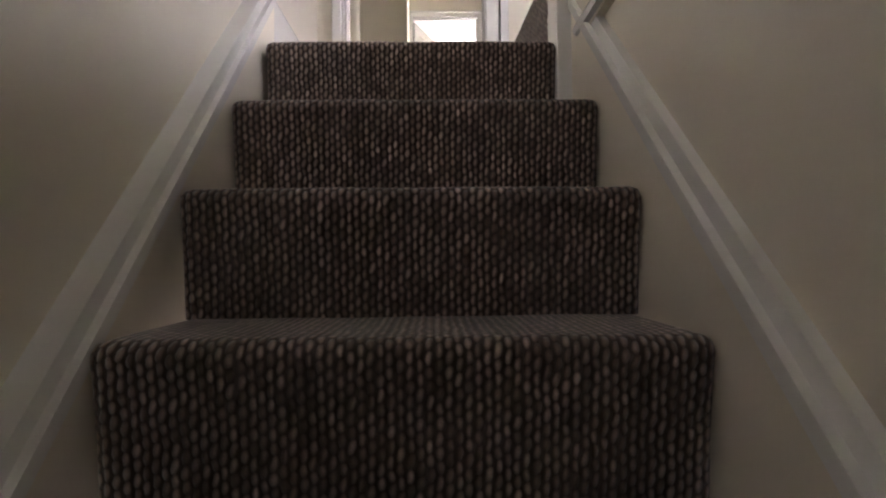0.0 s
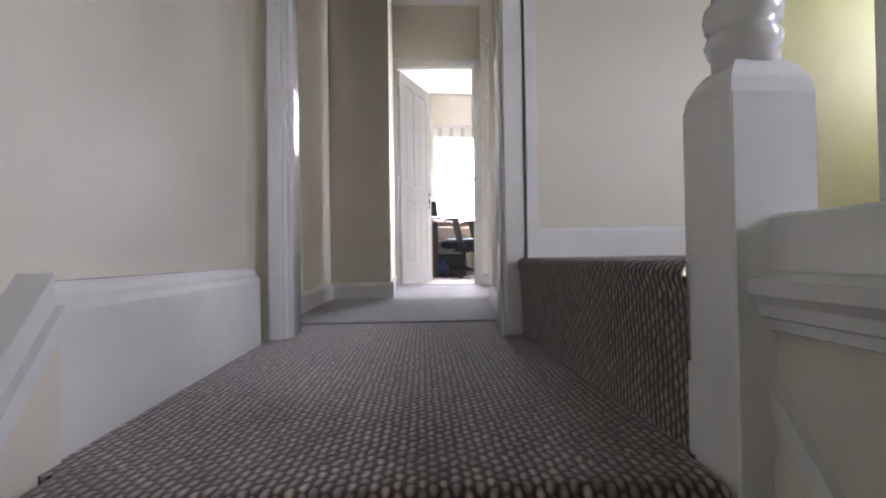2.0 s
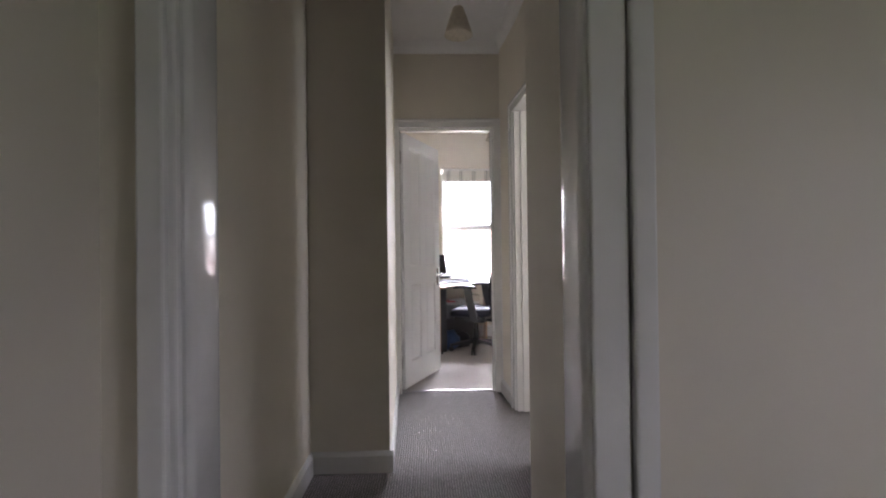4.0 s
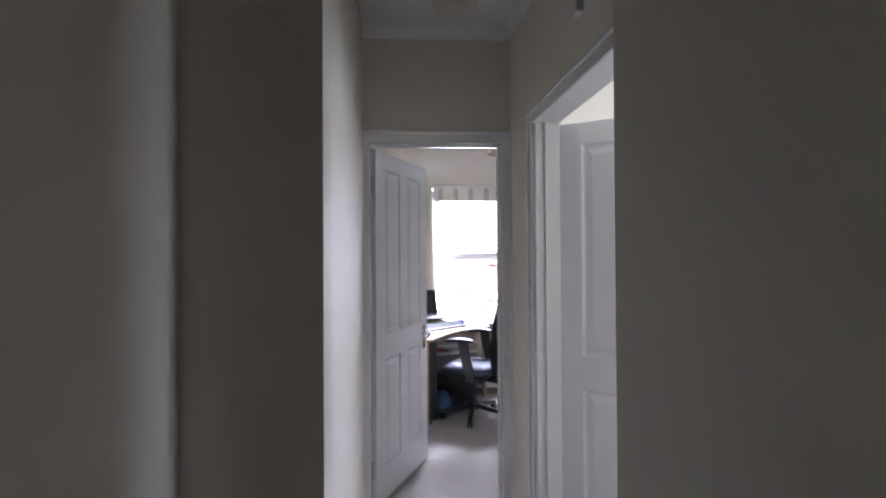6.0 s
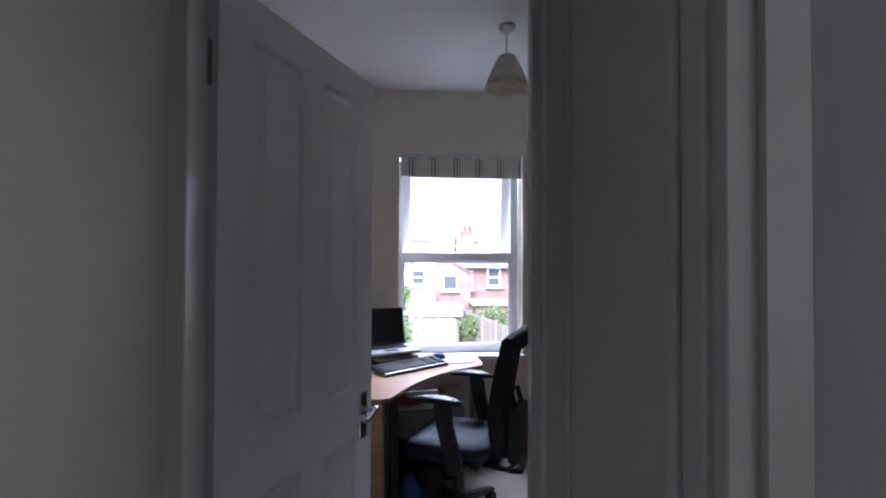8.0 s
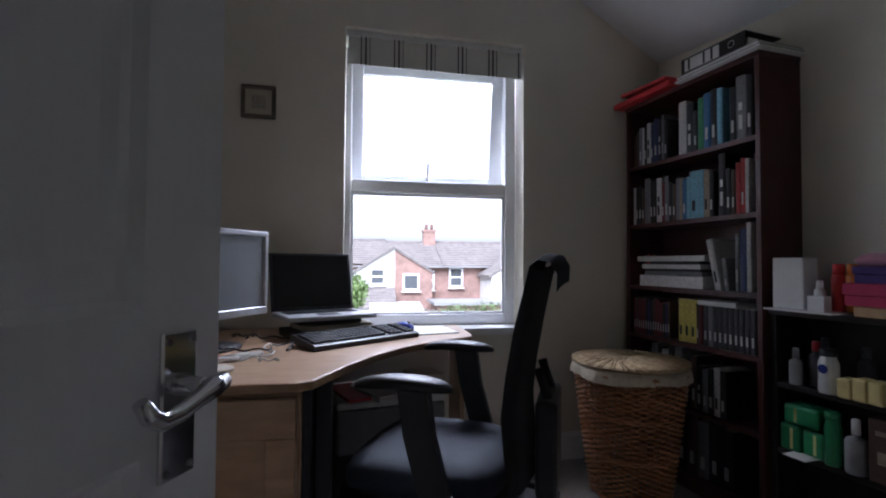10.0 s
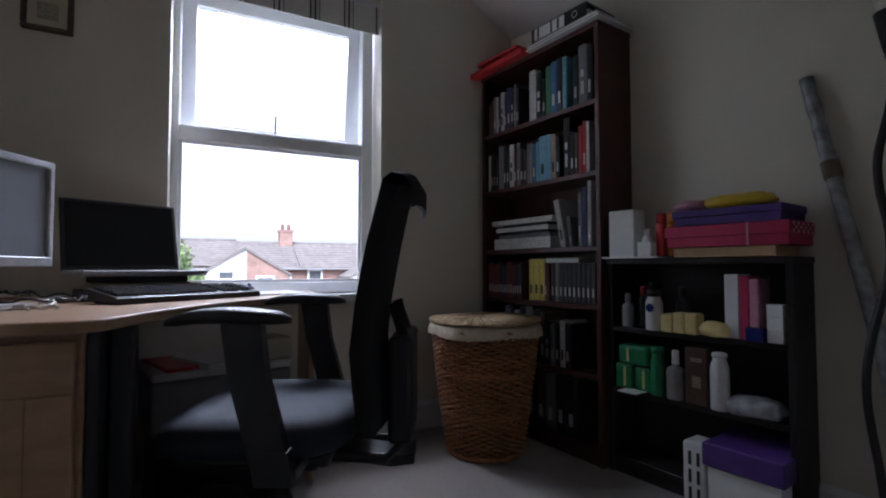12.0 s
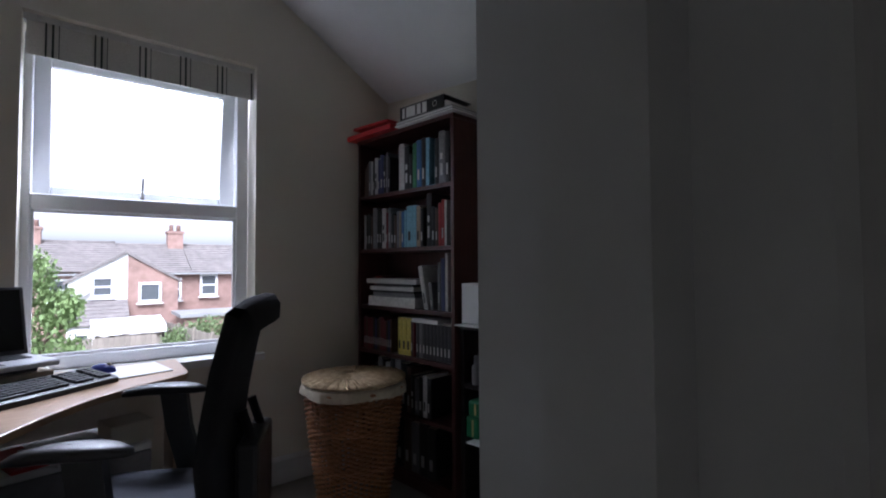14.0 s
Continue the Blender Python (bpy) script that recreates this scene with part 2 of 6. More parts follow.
class Build:
    """Collects boxes, prisms, lathes and tubes into one mesh."""

    def __init__(self):
        self.v, self.f, self.s, self.uv = [], [], [], {}

    def add(self, verts, faces, smooth=False, m=None):
        k = len(self.v)
        self.v += [tuple(m @ Vector(p)) if m else tuple(p) for p in verts]
        self.f += [tuple(i + k for i in f) for f in faces]
        self.s += [smooth] * len(faces)
        return self

    def box(self, x0, x1, y0, y1, z0, z1, m=None, c=0.0):
        """A box, with chamfered edges where c is given."""
        if c <= 0:
            v = [(x, y, z) for x in (x0, x1) for y in (y0, y1) for z in (z0, z1)]
            f = [(0, 1, 3, 2), (4, 6, 7, 5), (0, 4, 5, 1), (2, 3, 7, 6), (0, 2, 6, 4), (1, 5, 7, 3)]
            return self.add(v, f, False, m)
        bm = bmesh.new()
        bmesh.ops.create_cube(bm, size=1)
        for p in bm.verts:
            p.co = Vector(((x0 + x1) / 2 + p.co.x * (x1 - x0), (y0 + y1) / 2 + p.co.y * (y1 - y0), (z0 + z1) / 2 + p.co.z * (z1 - z0)))
        bmesh.ops.bevel(bm, geom=bm.edges[:], offset=c, segments=2 if c > 0.004 else 1, affect="EDGES", profile=0.5)
        bm.verts.index_update()
        self.add([p.co.copy() for p in bm.verts], [[q.index for q in f.verts] for f in bm.faces], False, m)
        bm.free()
        return self

    def prism(self, pts, z0, z1, m=None, axis="z"):
        """A polygon drawn out along an axis."""
        n = len(pts)
        def at(p, h):
            return {"z": (p[0], p[1], h), "y": (p[0], h, p[1]), "x": (h, p[0], p[1])}[axis]
        v = [at(p, z0) for p in pts] + [at(p, z1) for p in pts]
        f = [tuple(range(n))[::-1], tuple(range(n, 2 * n))] + [(i, (i + 1) % n, n + (i + 1) % n, n + i) for i in range(n)]
        return self.add(v, f, False, m)

    def lathe(self, prof, n=20, m=None, sx=1.0, sy=1.0):
        """A profile of (radius, height) turned about z."""
        v = [(r * math.cos(6.28318 * i / n) * sx, r * math.sin(6.28318 * i / n) * sy, z) for r, z in prof for i in range(n)]
        f = [(j * n + i, j * n + (i + 1) % n, (j + 1) * n + (i + 1) % n, (j + 1) * n + i) for j in range(len(prof) - 1) for i in range(n)]
        self.add(v, f, True, m)
        k = len(self.v) - len(v)
        self.f += [tuple(k + i for i in range(n))[::-1], tuple(k + (len(prof) - 1) * n + i for i in range(n))]
        self.s += [False, False]
        return self

    def tube(self, pts, r, n=8, m=None, closed=False):
        pts = [Vector(p) for p in pts]
        v, k = [], len(pts)
        rs = r if isinstance(r, (list, tuple)) else [r] * k
        for i, p in enumerate(pts):
            d = (pts[(i + 1) % k] - pts[i - 1]) if closed else (pts[min(i + 1, k - 1)] - pts[max(i - 1, 0)])
            d.normalize()
            a = d.cross(Vector((0, 0, 1)) if abs(d.z) < 0.95 else Vector((0, 1, 0))).normalized()
            b = d.cross(a)
            v += [p + (a * math.cos(6.28318 * j / n) + b * math.sin(6.28318 * j / n)) * rs[i] for j in range(n)]
        f = [(i * n + j, i * n + (j + 1) % n, ((i + 1) % k) * n + (j + 1) % n, ((i + 1) % k) * n + j) for i in range(k if closed else k - 1) for j in range(n)]
        self.add(v, f, True, m)
        if not closed:
            q = len(self.v) - len(v)
            self.f += [tuple(q + j for j in range(n))[::-1], tuple(q + (k - 1) * n + j for j in range(n))]
            self.s += [False, False]
        return self

    def mesh(self, name, mats):
        me = bpy.data.meshes.new(name)
        me.from_pydata([tuple(p) for p in self.v], [], self.f)
        me.polygons.foreach_set("use_smooth", self.s)
        for q in mats if isinstance(mats, (list, tuple)) else [mats]:
            me.materials.append(q)
        bm = bmesh.new()
        bm.from_mesh(me)
        bmesh.ops.recalc_face_normals(bm, faces=bm.faces)
        bm.to_mesh(me)
        bm.free()
        return me


def part(name, b, mat, parent=None, label="", m=None):
    ob = new(name, b.mesh(name, mat))
    if parent:
        ob.parent = parent
    if m:
        ob.matrix_local = m
    return tagged(ob, label)


def thing(name, label, category, m=None, group="", kind=""):
    """An Empty at the base of a thing that its parts hang under."""
    ob = new(name)
    ob.empty_display_size = 0.05
    if m:
        ob.matrix_world = m
    return tagged(ob, label, category, group, kind)


def solid(name, b, mat, label, category, m=None, group="", kind=""):
    """A thing of one mesh."""
    return tagged(part(name, b, mat, None, "", m), label, category, group, kind)


def flat_uv(ob, scale=1.0):
    """UV in metres: along x, and along y on level faces or z on upright ones."""
    me = ob.data
    lay = me.uv_layers.new(name="UVMap")
    for p in me.polygons:
        nrm = p.normal
        for li in p.loop_indices:
            c = me.vertices[me.loops[li].vertex_index].co
            lay.data[li].uv = (c.x, c.y) if abs(nrm.z) > 0.6 else ((c.x, c.z) if abs(nrm.y) > 0.6 else (c.y, c.z))
    return ob


def wall(name, b, mat=None, label="cream painted plaster wall", category="wall"):
    return solid(name, b, mat or CREAM, label, category, kind="structure")

# ---- structure: stairs and landing ----
RISE, GO = 0.25, 0.236


def sheet_uv(name, prof, x0, x1, mat, curl=0.012, parent=None, cols=24):
    """A carpet strip over a profile of (y, z), with its UV along the way it is laid and its edges turned down."""
    s, acc = [0.0], 0.0
    for a, c in zip(prof, prof[1:]):
        acc += math.dist(a, c)
        s.append(acc)
    bm = bmesh.new()
    lay = bm.loops.layers.uv.new("UVMap")
    xs = [x0 + (x1 - x0) * i / cols for i in range(cols + 1)]
    xs = [x0] + [x0 + 0.006, x0 + 0.02] + xs[1:-1] + [x1 - 0.02, x1 - 0.006] + [x1]
    grid = []
    for j, (y, z) in enumerate(prof):
        a, c = prof[max(j - 1, 0)], prof[min(j + 1, len(prof) - 1)]
        ty, tz = c[0] - a[0], c[1] - a[1]
        ln = math.hypot(ty, tz)
        ny, nz = -tz / ln, ty / ln
        rowv = []
        for i, x in enumerate(xs):
            e = min(i, len(xs) - 1 - i)
            d = -curl if e == 0 else (-curl * 0.3 if e == 1 else 0.0)
            d += 0.002 * noise.noise(Vector((x * 7, s[j] * 9, 1.3)))
            rowv.append(bm.verts.new((x, y + ny * d, z + nz * d)))
        grid.append(rowv)
    for j in range(len(prof) - 1):
        for i in range(len(xs) - 1):
            q = ((j, i), (j, i + 1), (j + 1, i + 1), (j + 1, i))
            f = bm.faces.new([grid[a][c] for a, c in q])
            f.smooth = True
            for lp, (a, c) in zip(f.loops, q):
                lp[lay].uv = (xs[c], s[a])
    me = bpy.data.meshes.new(name)
    bm.to_mesh(me)
    bm.free()
    me.materials.append(mat)
    ob = new(name, me)
    ob.parent = parent
    return ob


def staircase():
    st = thing("staircase", "steep stair with brown loop carpet and white painted strings", "stairs", kind="structure")
    for k in range(11):
        yn, zn = 1.498 - GO * k, -RISE * k
        r = 0.026
        prof = [(yn + 0.022, zn - RISE - 0.002), (yn + 0.016, zn - RISE * 0.6), (yn + 0.006, zn - 0.06)]
        prof += [(yn + r - r * math.sin(a), zn - r + r * math.cos(a)) for a in [math.pi * (100 - 12.5 * i) / 180 for i in range(9)]]
        prof += [(yn + 0.07, zn), (yn + (GO + 0.02 if k else 0.10), zn)]
        x1 = 0.362 if k else 0.322
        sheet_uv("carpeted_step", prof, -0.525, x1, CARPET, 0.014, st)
        part("step_core", Build().box(-0.51, x1 - 0.015, yn + 0.03, yn + GO + 0.02, zn - RISE - 0.02, zn - 0.012), GLOSS, st)
    # strings: boards that follow the slope, with a moulded cap
    for x0, x1, y1, z1, sl in ((-0.64, -0.54, 1.63, 0.205, 1.19), (0.366, 0.42, 1.50, 0.117, RISE / GO)):
        y0 = -1.3
        left = x0 < 0

        def zc(y, up=0.0):
            return sl * (y - y1) + z1 + up
        b = Build().prism([(y0, zc(y0) - 0.75), (y1, zc(y1) - 0.75), (y1, zc(y1)), (y0, zc(y0))], x0, x1, axis="x")
        part("string", b, STAIRWALL, st)
        # cap: a board with a rounded nose, and a thinner bead above it against the wall
        xa, xb = (-0.64, -0.533) if left else (0.358, 0.40)
        part("string_cap", Build().prism([(y0, zc(y0, -0.028)), (y1, zc(y1, -0.028)), (y1, zc(y1, 0.006)), (y0, zc(y0, 0.006))], xa, xb, axis="x"), GLOSS, st)
        xa, xb = (-0.64, -0.548) if left else (0.374, 0.40)
        part("string_bead", Build().prism([(y0, zc(y0, 0.006)), (y1, zc(y1, 0.006)), (y1, zc(y1, 0.05)), (y0, zc(y0, 0.05))], xa, xb, axis="x"), GLOSS, st)
    return st


staircase()

# landing floor, carpeted; a strip beyond the threshold has its own carpet
b = Build().box(-0.70, 0.37, 1.59, 2.95, -0.25, -0.004)
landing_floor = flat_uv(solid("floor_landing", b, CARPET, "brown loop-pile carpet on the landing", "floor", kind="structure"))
b = Build().box(-0.70, 0.72, 2.95, 5.56, -0.25, 0.0)
flat_uv(solid("floor_corridor", b, CARPET2, "grey ribbed loop-pile carpet in the corridor", "floor", kind="structure"))
solid("threshold_strip", Build().box(-0.50, 0.23, 2.943, 2.955, -0.01, 0.005, c=0.002), GREYB, "thin pale strip where two carpets meet", "carpet trim", kind="structure")

# raised landing beside the stairs
PZ = 0.262
prof = [(0.292, -0.004), (0.288, 0.12), (0.282, PZ - 0.05)] + [(0.30 - 0.024 * math.sin(a) , PZ - 0.024 + 0.024 * math.cos(a)) for a in [math.pi * (100 - 12.5 * i) / 180 for i in range(9)]] + [(0.36, PZ), (2.05, PZ)]
plat = sheet_uv("raised_landing_carpet", prof, -2.60, -1.594, CARPET, 0.0, None, 20)
# the riser runs slightly askew to meet the newel
for p in plat.data.vertices:
    p.co.y += 0.0355 * (2.59 + p.co.x)
plat.matrix_world = Matrix(((0, 1, 0, 0), (-1, 0, 0, 0), (0, 0, 1, 0), (0, 0, 0, 1)))
tagged(plat, "brown loop-pile carpet wrapped over one raised step", "floor", kind="structure")
flat_uv(solid("floor_raised_landing", Build().box(0.40, 2.05, -1.3, 1.562, PZ - 0.2, PZ), CARPET, "brown loop-pile carpet on the raised landing", "floor", kind="structure"))

solid("raised_landing_core", Build().box(0.352, 0.40, 1.61, 2.585, -0.01, PZ - 0.03), CARPET, "carpeted core of the raised step", "step", kind="structure")

# walls round the stairs
wall("wall_stairs_left", Build().prism([(-0.78, -1.3), (-0.595, -1.3), (-0.595, 1.5), (-0.637, 2.59), (-0.78, 2.59)], -3.0, 3.3), STAIRWALL, "cream silk-painted stair wall")
wall("wall_stairs_right", Build().box(0.395, 0.50, -1.3, 1.51, -3.0, -0.02), STAIRWALL, "cream silk-painted stair wall")
wall("wall_stairs_end", Build().box(-0.72, 2.2, -1.42, -1.3, -3.0, 3.3))
solid("floor_hall", Build().box(-0.9, 3.4, -1.5, 8.3, -3.1, -2.75), BEIGE, "plain hall floor at the foot of the stairs", "floor", kind="structure")
# unseen walls added below the floors to keep stray outdoor light out
for nm, q in (("wall_unseen_lower_west", (-1.05, -0.9, -1.5, 8.3)), ("wall_unseen_lower_east", (3.3, 3.4, -1.5, 8.3)), ("wall_unseen_lower_south", (-0.9, 3.3, -1.5, -1.43)), ("wall_unseen_lower_north", (-0.9, 3.3, 8.2, 8.3))):
    wall(nm, Build().box(*q, -2.76, -0.205))
b = Build().box(1.98 + 0.07, 2.2, -1.3, 0.6, PZ, 3.3).box(2.05, 2.2, 1.2, 2.75, PZ, 3.3).box(2.05, 2.2, 0.6, 1.2, PZ, 0.9).box(2.05, 2.2, 0.6, 1.2, 1.7, 3.3)
wall("wall_landing_east", b)
solid("ceiling_landing", Build().box(-0.72, 2.2, -1.42, 2.75, 3.0, 3.1), CEIL, "white painted ceiling over the stairs", "ceiling", kind="structure")

# moulded skirting of the landing on the stair wall
b = Build()
rows = [(0.0, -0.01), (0.0, 0.20), (-0.004, 0.212), (-0.014, 0.222), (-0.018, 0.236), (-0.024, 0.242), (-0.075, 0.243), (-0.075, -0.01)]
ends = [(x + dx, y, z) for dx, y in ((-0.548, 1.631), (-0.566, 2.515)) for x, z in rows]
b.add(ends, [tuple(range(8)), tuple(range(8, 16))[::-1]] + [(i, (i + 1) % 8, 8 + (i + 1) % 8, 8 + i) for i in range(8)])
solid("baseboard_landing", b, GLOSS, "deep white gloss skirting board with moulded top", "skirting", kind="structure")

# fascia and balustrade beside the stairwell
def balustrade():
    t = thing("balustrade", "white painted balustrade with turned newel post and square spindles", "balustrade", kind="structure")
    part("fascia", Build().box(0.372, 0.41, -1.3, 1.51, -0.03, PZ - 0.01), STAIRWALL, t)
    part("lower_moulding", Build().prism([(0.378, -0.024), (0.358, -0.018), (0.352, -0.004), (0.358, 0.008), (0.378, 0.012)], -1.3, 1.445, axis="y"), GLOSS, t)
    b = Build().prism([(0.378, 0.175), (0.362, 0.18), (0.362, 0.192), (0.352, 0.196), (0.350, 0.21), (0.338, 0.222), (0.336, 0.24), (0.378, 0.25)], -1.3, 1.505, axis="y")
    part("upper_moulding", b, GLOSS, t)
    part("base_rail", Build().box(0.366, 0.43, -1.3, 1.51, 0.245, 0.315, c=0.004), GLOSS, t)
    part("handrail", Build().box(0.35, 0.425, -1.3, 1.51, 1.14, 1.2, c=0.012), GLOSS, t)
    for i in range(15):
        y = 1.35 - 0.165 * i
        part("spindle", Build().box(0.37, 0.408, y - 0.02, y + 0.02, 0.313, 1.142, c=0.004), GLOSS, t)
    # newel: square foot with chamfered shoulders, turned rings above
    m = Matrix.Translation((0.3765, 1.553, 0.035))
    h = 0.0535
    b = Build().box(-h, h, -h, h, -0.78, 0.43, m, c=0.003)
    def ring(z, q):
        return [(-q, -q, z), (q, -q, z), (q, q, z), (-q, q, z)]
    v = ring(0.428, h - 0.001) + ring(0.448, h - 0.005) + ring(0.464, h - 0.013) + ring(0.474, h - 0.022) + ring(0.478, h - 0.03)
    f = [(4 * j + i, 4 * j + (i + 1) % 4, 4 * j + 4 + (i + 1) % 4, 4 * j + 4 + i) for j in range(4) for i in range(4)] + [(16, 17, 18, 19)]
    b.add(v, f, False, m)
    prof = [(0.036, 0.472), (0.037, 0.49), (0.042, 0.497), (0.045, 0.508), (0.041, 0.52), (0.038, 0.523), (0.044, 0.53), (0.046, 0.543), (0.044, 0.556), (0.036, 0.562), (0.033, 0.59), (0.033, 0.64), (0.040, 0.66), (0.049, 0.70), (0.049, 0.73), (0.042, 0.78), (0.033, 0.85), (0.028, 0.93), (0.034, 0.96), (0.042, 0.97), (0.042, 0.99), (0.034, 1.0), (0.034, 1.02)]
    b.lathe(prof, 24, m)
    b.box(-h, h, -h, h, 1.015, 1.26, m, c=0.004)
    b.lathe([(0.03, 1.25), (0.052, 1.28), (0.055, 1.31), (0.035, 1.345), (0.0, 1.355)], 20, m)
    part("newel_post", b, GLOSS, t)


balustrade()

# wall with the cased opening
b = Build().box(-0.72, -0.53, 2.59, 2.75, -0.1, 3.0).box(0.245, 1.20, 2.59, 2.75, -0.1, 3.0).box(1.98, 2.05, 2.59, 2.75, -0.1, 3.0).box(1.20, 1.98, 2.59, 2.75, -0.1, PZ - 0.01).box(1.20, 1.98, 2.59, 2.75, 2.36, 3.0).box(-0.53, 0.245, 2.59, 2.75, 2.22, 3.0)
wall("wall_opening", b)
t = thing("door_casing", "white gloss casing round an open doorway", "door frame", kind="structure")
def casing_strip(x0, x1, y0, y1, z0, z1, parent):
    """Moulded architrave strip."""
    part("architrave", Build().box(x0, x1, y0, y1, z0, z1, c=0.005), GLOSS, parent)
casing_strip(-0.556, -0.508, 2.556, 2.592, 0, 2.2, t)
casing_strip(-0.512, -0.494, 2.572, 2.594, 0, 2.2, t)


def lining(x, sgn, y0, y1, z1, parent):
    """A door lining worn slightly convex under many coats of paint."""
    n = 12
    pts = [(x + sgn * 0.05, y0), (x + sgn * 0.05, y1)]
    arc = []
    for i in range(n + 1):
        q = i / n
        edge = 0.006 * (max(0, 1 - q * 9) ** 2 + max(0, 1 - (1 - q) * 9) ** 2)
        arc.append((x + sgn * (0.014 * q * q + edge), y0 + (y1 - y0) * q))
    pts += arc[::-1]
    b = Build().prism(pts, 0, z1)
    b.s = [k > 2 and k < len(pts) + 1 for k in range(len(b.f))]
    part("jamb", b, GLOSS, parent)


lining(-0.484, -1, 2.594, 2.76, 2.2, t)
casing_strip(0.236, 0.306, 2.562, 2.592, 0, 2.26, t)
casing_strip(0.310, 0.352, 2.55, 2.592, 0, 2.27, t)
lining(0.224, 1, 2.57, 2.76, 2.2, t)
part("head", Build().box(-0.53, 0.245, 2.588, 2.76, 2.19, 2.222), GLOSS, t)
casing_strip(-0.556, 0.352, 2.562, 2.592, 2.2, 2.27, t)
b = Build().prism([(2.592, PZ), (2.572, PZ), (2.572, PZ + 0.09), (2.578, PZ + 0.102), (2.592, PZ + 0.106)], 0.354, 1.112, axis="x")
solid("baseboard_raised_landing", b, GLOSS, "white gloss skirting board above the carpeted step", "skirting", kind="structure")
d = thing("door_casing_landing", "white painted casing of an open doorway on the raised landing", "door frame", kind="structure")
part("architrave", Build().box(1.112, 1.15, 2.55, 2.592, PZ, 2.4, c=0.004), GLOSS, d)
part("architrave", Build().box(1.15, 1.222, 2.562, 2.592, PZ, 2.4, c=0.004), GLOSS, d)
part("jamb", Build().box(1.198, 1.226, 2.592, 2.76, PZ, 2.36, c=0.003), GLOSS, d)
part("stop", Build().box(1.226, 1.242, 2.64, 2.70, PZ, 2.36, c=0.003), GLOSS, d)
part("jamb", Build().box(1.952, 1.982, 2.588, 2.76, PZ, 2.36, c=0.003), GLOSS, d)
part("head", Build().box(1.226, 1.952, 2.588, 2.76, 2.33, 2.362, c=0.003), GLOSS, d)

# small yellow room past that doorway
LIME = material("pale_lime_wall_paint", (0.62, 0.595, 0.36), 0.6, scale=6, color2=(0.60, 0.575, 0.345), bump=0.1, bscale=60, blotch=0.03)
wall("wall_yellow_room", Build().box(0.67, 3.18, 3.485, 3.502, 0, 2.6), LIME, "pale lime yellow painted wall")
wall("wall_yellow_room_front", Build().box(2.05, 3.18, 2.66, 2.75, -0.1, 2.9), LIME, "pale lime yellow painted wall")
b = Build().box(3.18, 3.3, 2.66, 2.9, -0.1, 2.9).box(3.18, 3.3, 3.4, 3.502, -0.1, 2.9).box(3.18, 3.3, 2.9, 3.4, -0.1, 1.3).box(3.18, 3.3, 2.9, 3.4, 2.2, 2.9)
wall("wall_yellow_room_east", b, LIME, "pale lime yellow painted wall")
solid("floor_yellow_room", Build().box(0.67, 3.18, 2.752, 3.485, PZ - 0.1, PZ), BEIGE, "pale floor of the small yellow room", "floor", kind="structure")
solid("ceiling_yellow_room", Build().box(0.672, 3.18, 2.752, 3.485, 2.5, 2.6), CEIL, "white ceiling of the small yellow room", "ceiling", kind="structure")

# ---- structure: corridor ----
wall("wall_corridor_left", Build().box(-0.78, -0.65, 2.75, 4.147, -0.1, 3.0))
wall("wall_closet", Build().box(-0.78, -0.255, 4.147, 4.27, -0.1, 3.0).box(-0.36, -0.30, 4.27, 5.47, -0.1, 3.0).prism([(-0.30, 4.27), (-0.255, 4.27), (-0.30, 5.47)], -0.1, 3.0))
wall("wall_corridor_right", Build().box(0.335, 0.67, 2.75, 3.565, -0.1, 3.0))
b = Build().box(0.56, 0.67, 3.50, 4.13, -0.1, 3.0).box(0.56, 0.67, 5.02, 5.47, -0.1, 3.0).box(0.56, 0.67, 4.13, 5.02, 2.09, 3.0)
wall("wall_corridor_east", b)
b = Build().box(-0.95, -0.288, 5.47, 5.56, -0.1, 3.0).box(0.495, 2.4, 5.47, 5.56, -0.1, 3.0).box(-0.288, 0.495, 5.47, 5.56, 2.10, 3.0)
wall("wall_room_door", b)
solid("ceiling_corridor", Build().box(-0.78, 0.67, 2.75, 5.47, 2.74, 2.84), CEIL, "white painted corridor ceiling", "ceiling", kind="structure")
t = thing("ceiling_cornice", "thin white cornice along the corridor ceiling", "cornice", kind="structure")
part("cornice_end", Build().prism([(5.472, 2.66), (5.455, 2.665), (5.42, 2.70), (5.40, 2.742), (5.472, 2.742)], -0.3, 0.56, axis="x"), CEIL, t)
part("cornice_side", Build().prism([(0.562, 2.66), (0.545, 2.665), (0.51, 2.70), (0.49, 2.742), (0.562, 2.742)], 3.565, 5.44, axis="y"), CEIL, t)


def skirting(name, x0, y0, x1, y1, side, z=0.0, h=0.105, th=0.018):
    """A skirting board along a line; side: +1 stands to the line's left."""
    d = Vector((x1 - x0, y1 - y0, 0))
    n = Vector((-d.y, d.x, 0)).normalized() * side
    def p(k, zz):
        return [(x0 + n.x * k, y0 + n.y * k, zz), (x1 + n.x * k, y1 + n.y * k, zz)]
    rows = [p(-0.002, z), p(th, z), p(th, z + h - 0.02), p(th * 0.55, z + h - 0.006), p(th * 0.2, z + h), p(-0.002, z + h)]
    v = [q for r in rows for q in r]
    k = len(rows)
    f = [(2 * i, 2 * i + 1, 2 * ((i + 1) % k) + 1, 2 * ((i + 1) % k)) for i in range(k)]
    f += [tuple(2 * i for i in range(k)), tuple(2 * i + 1 for i in range(k))[::-1]]
    return solid(name, Build().add(v, f), GLOSS, "white gloss skirting board", "skirting", kind="structure")


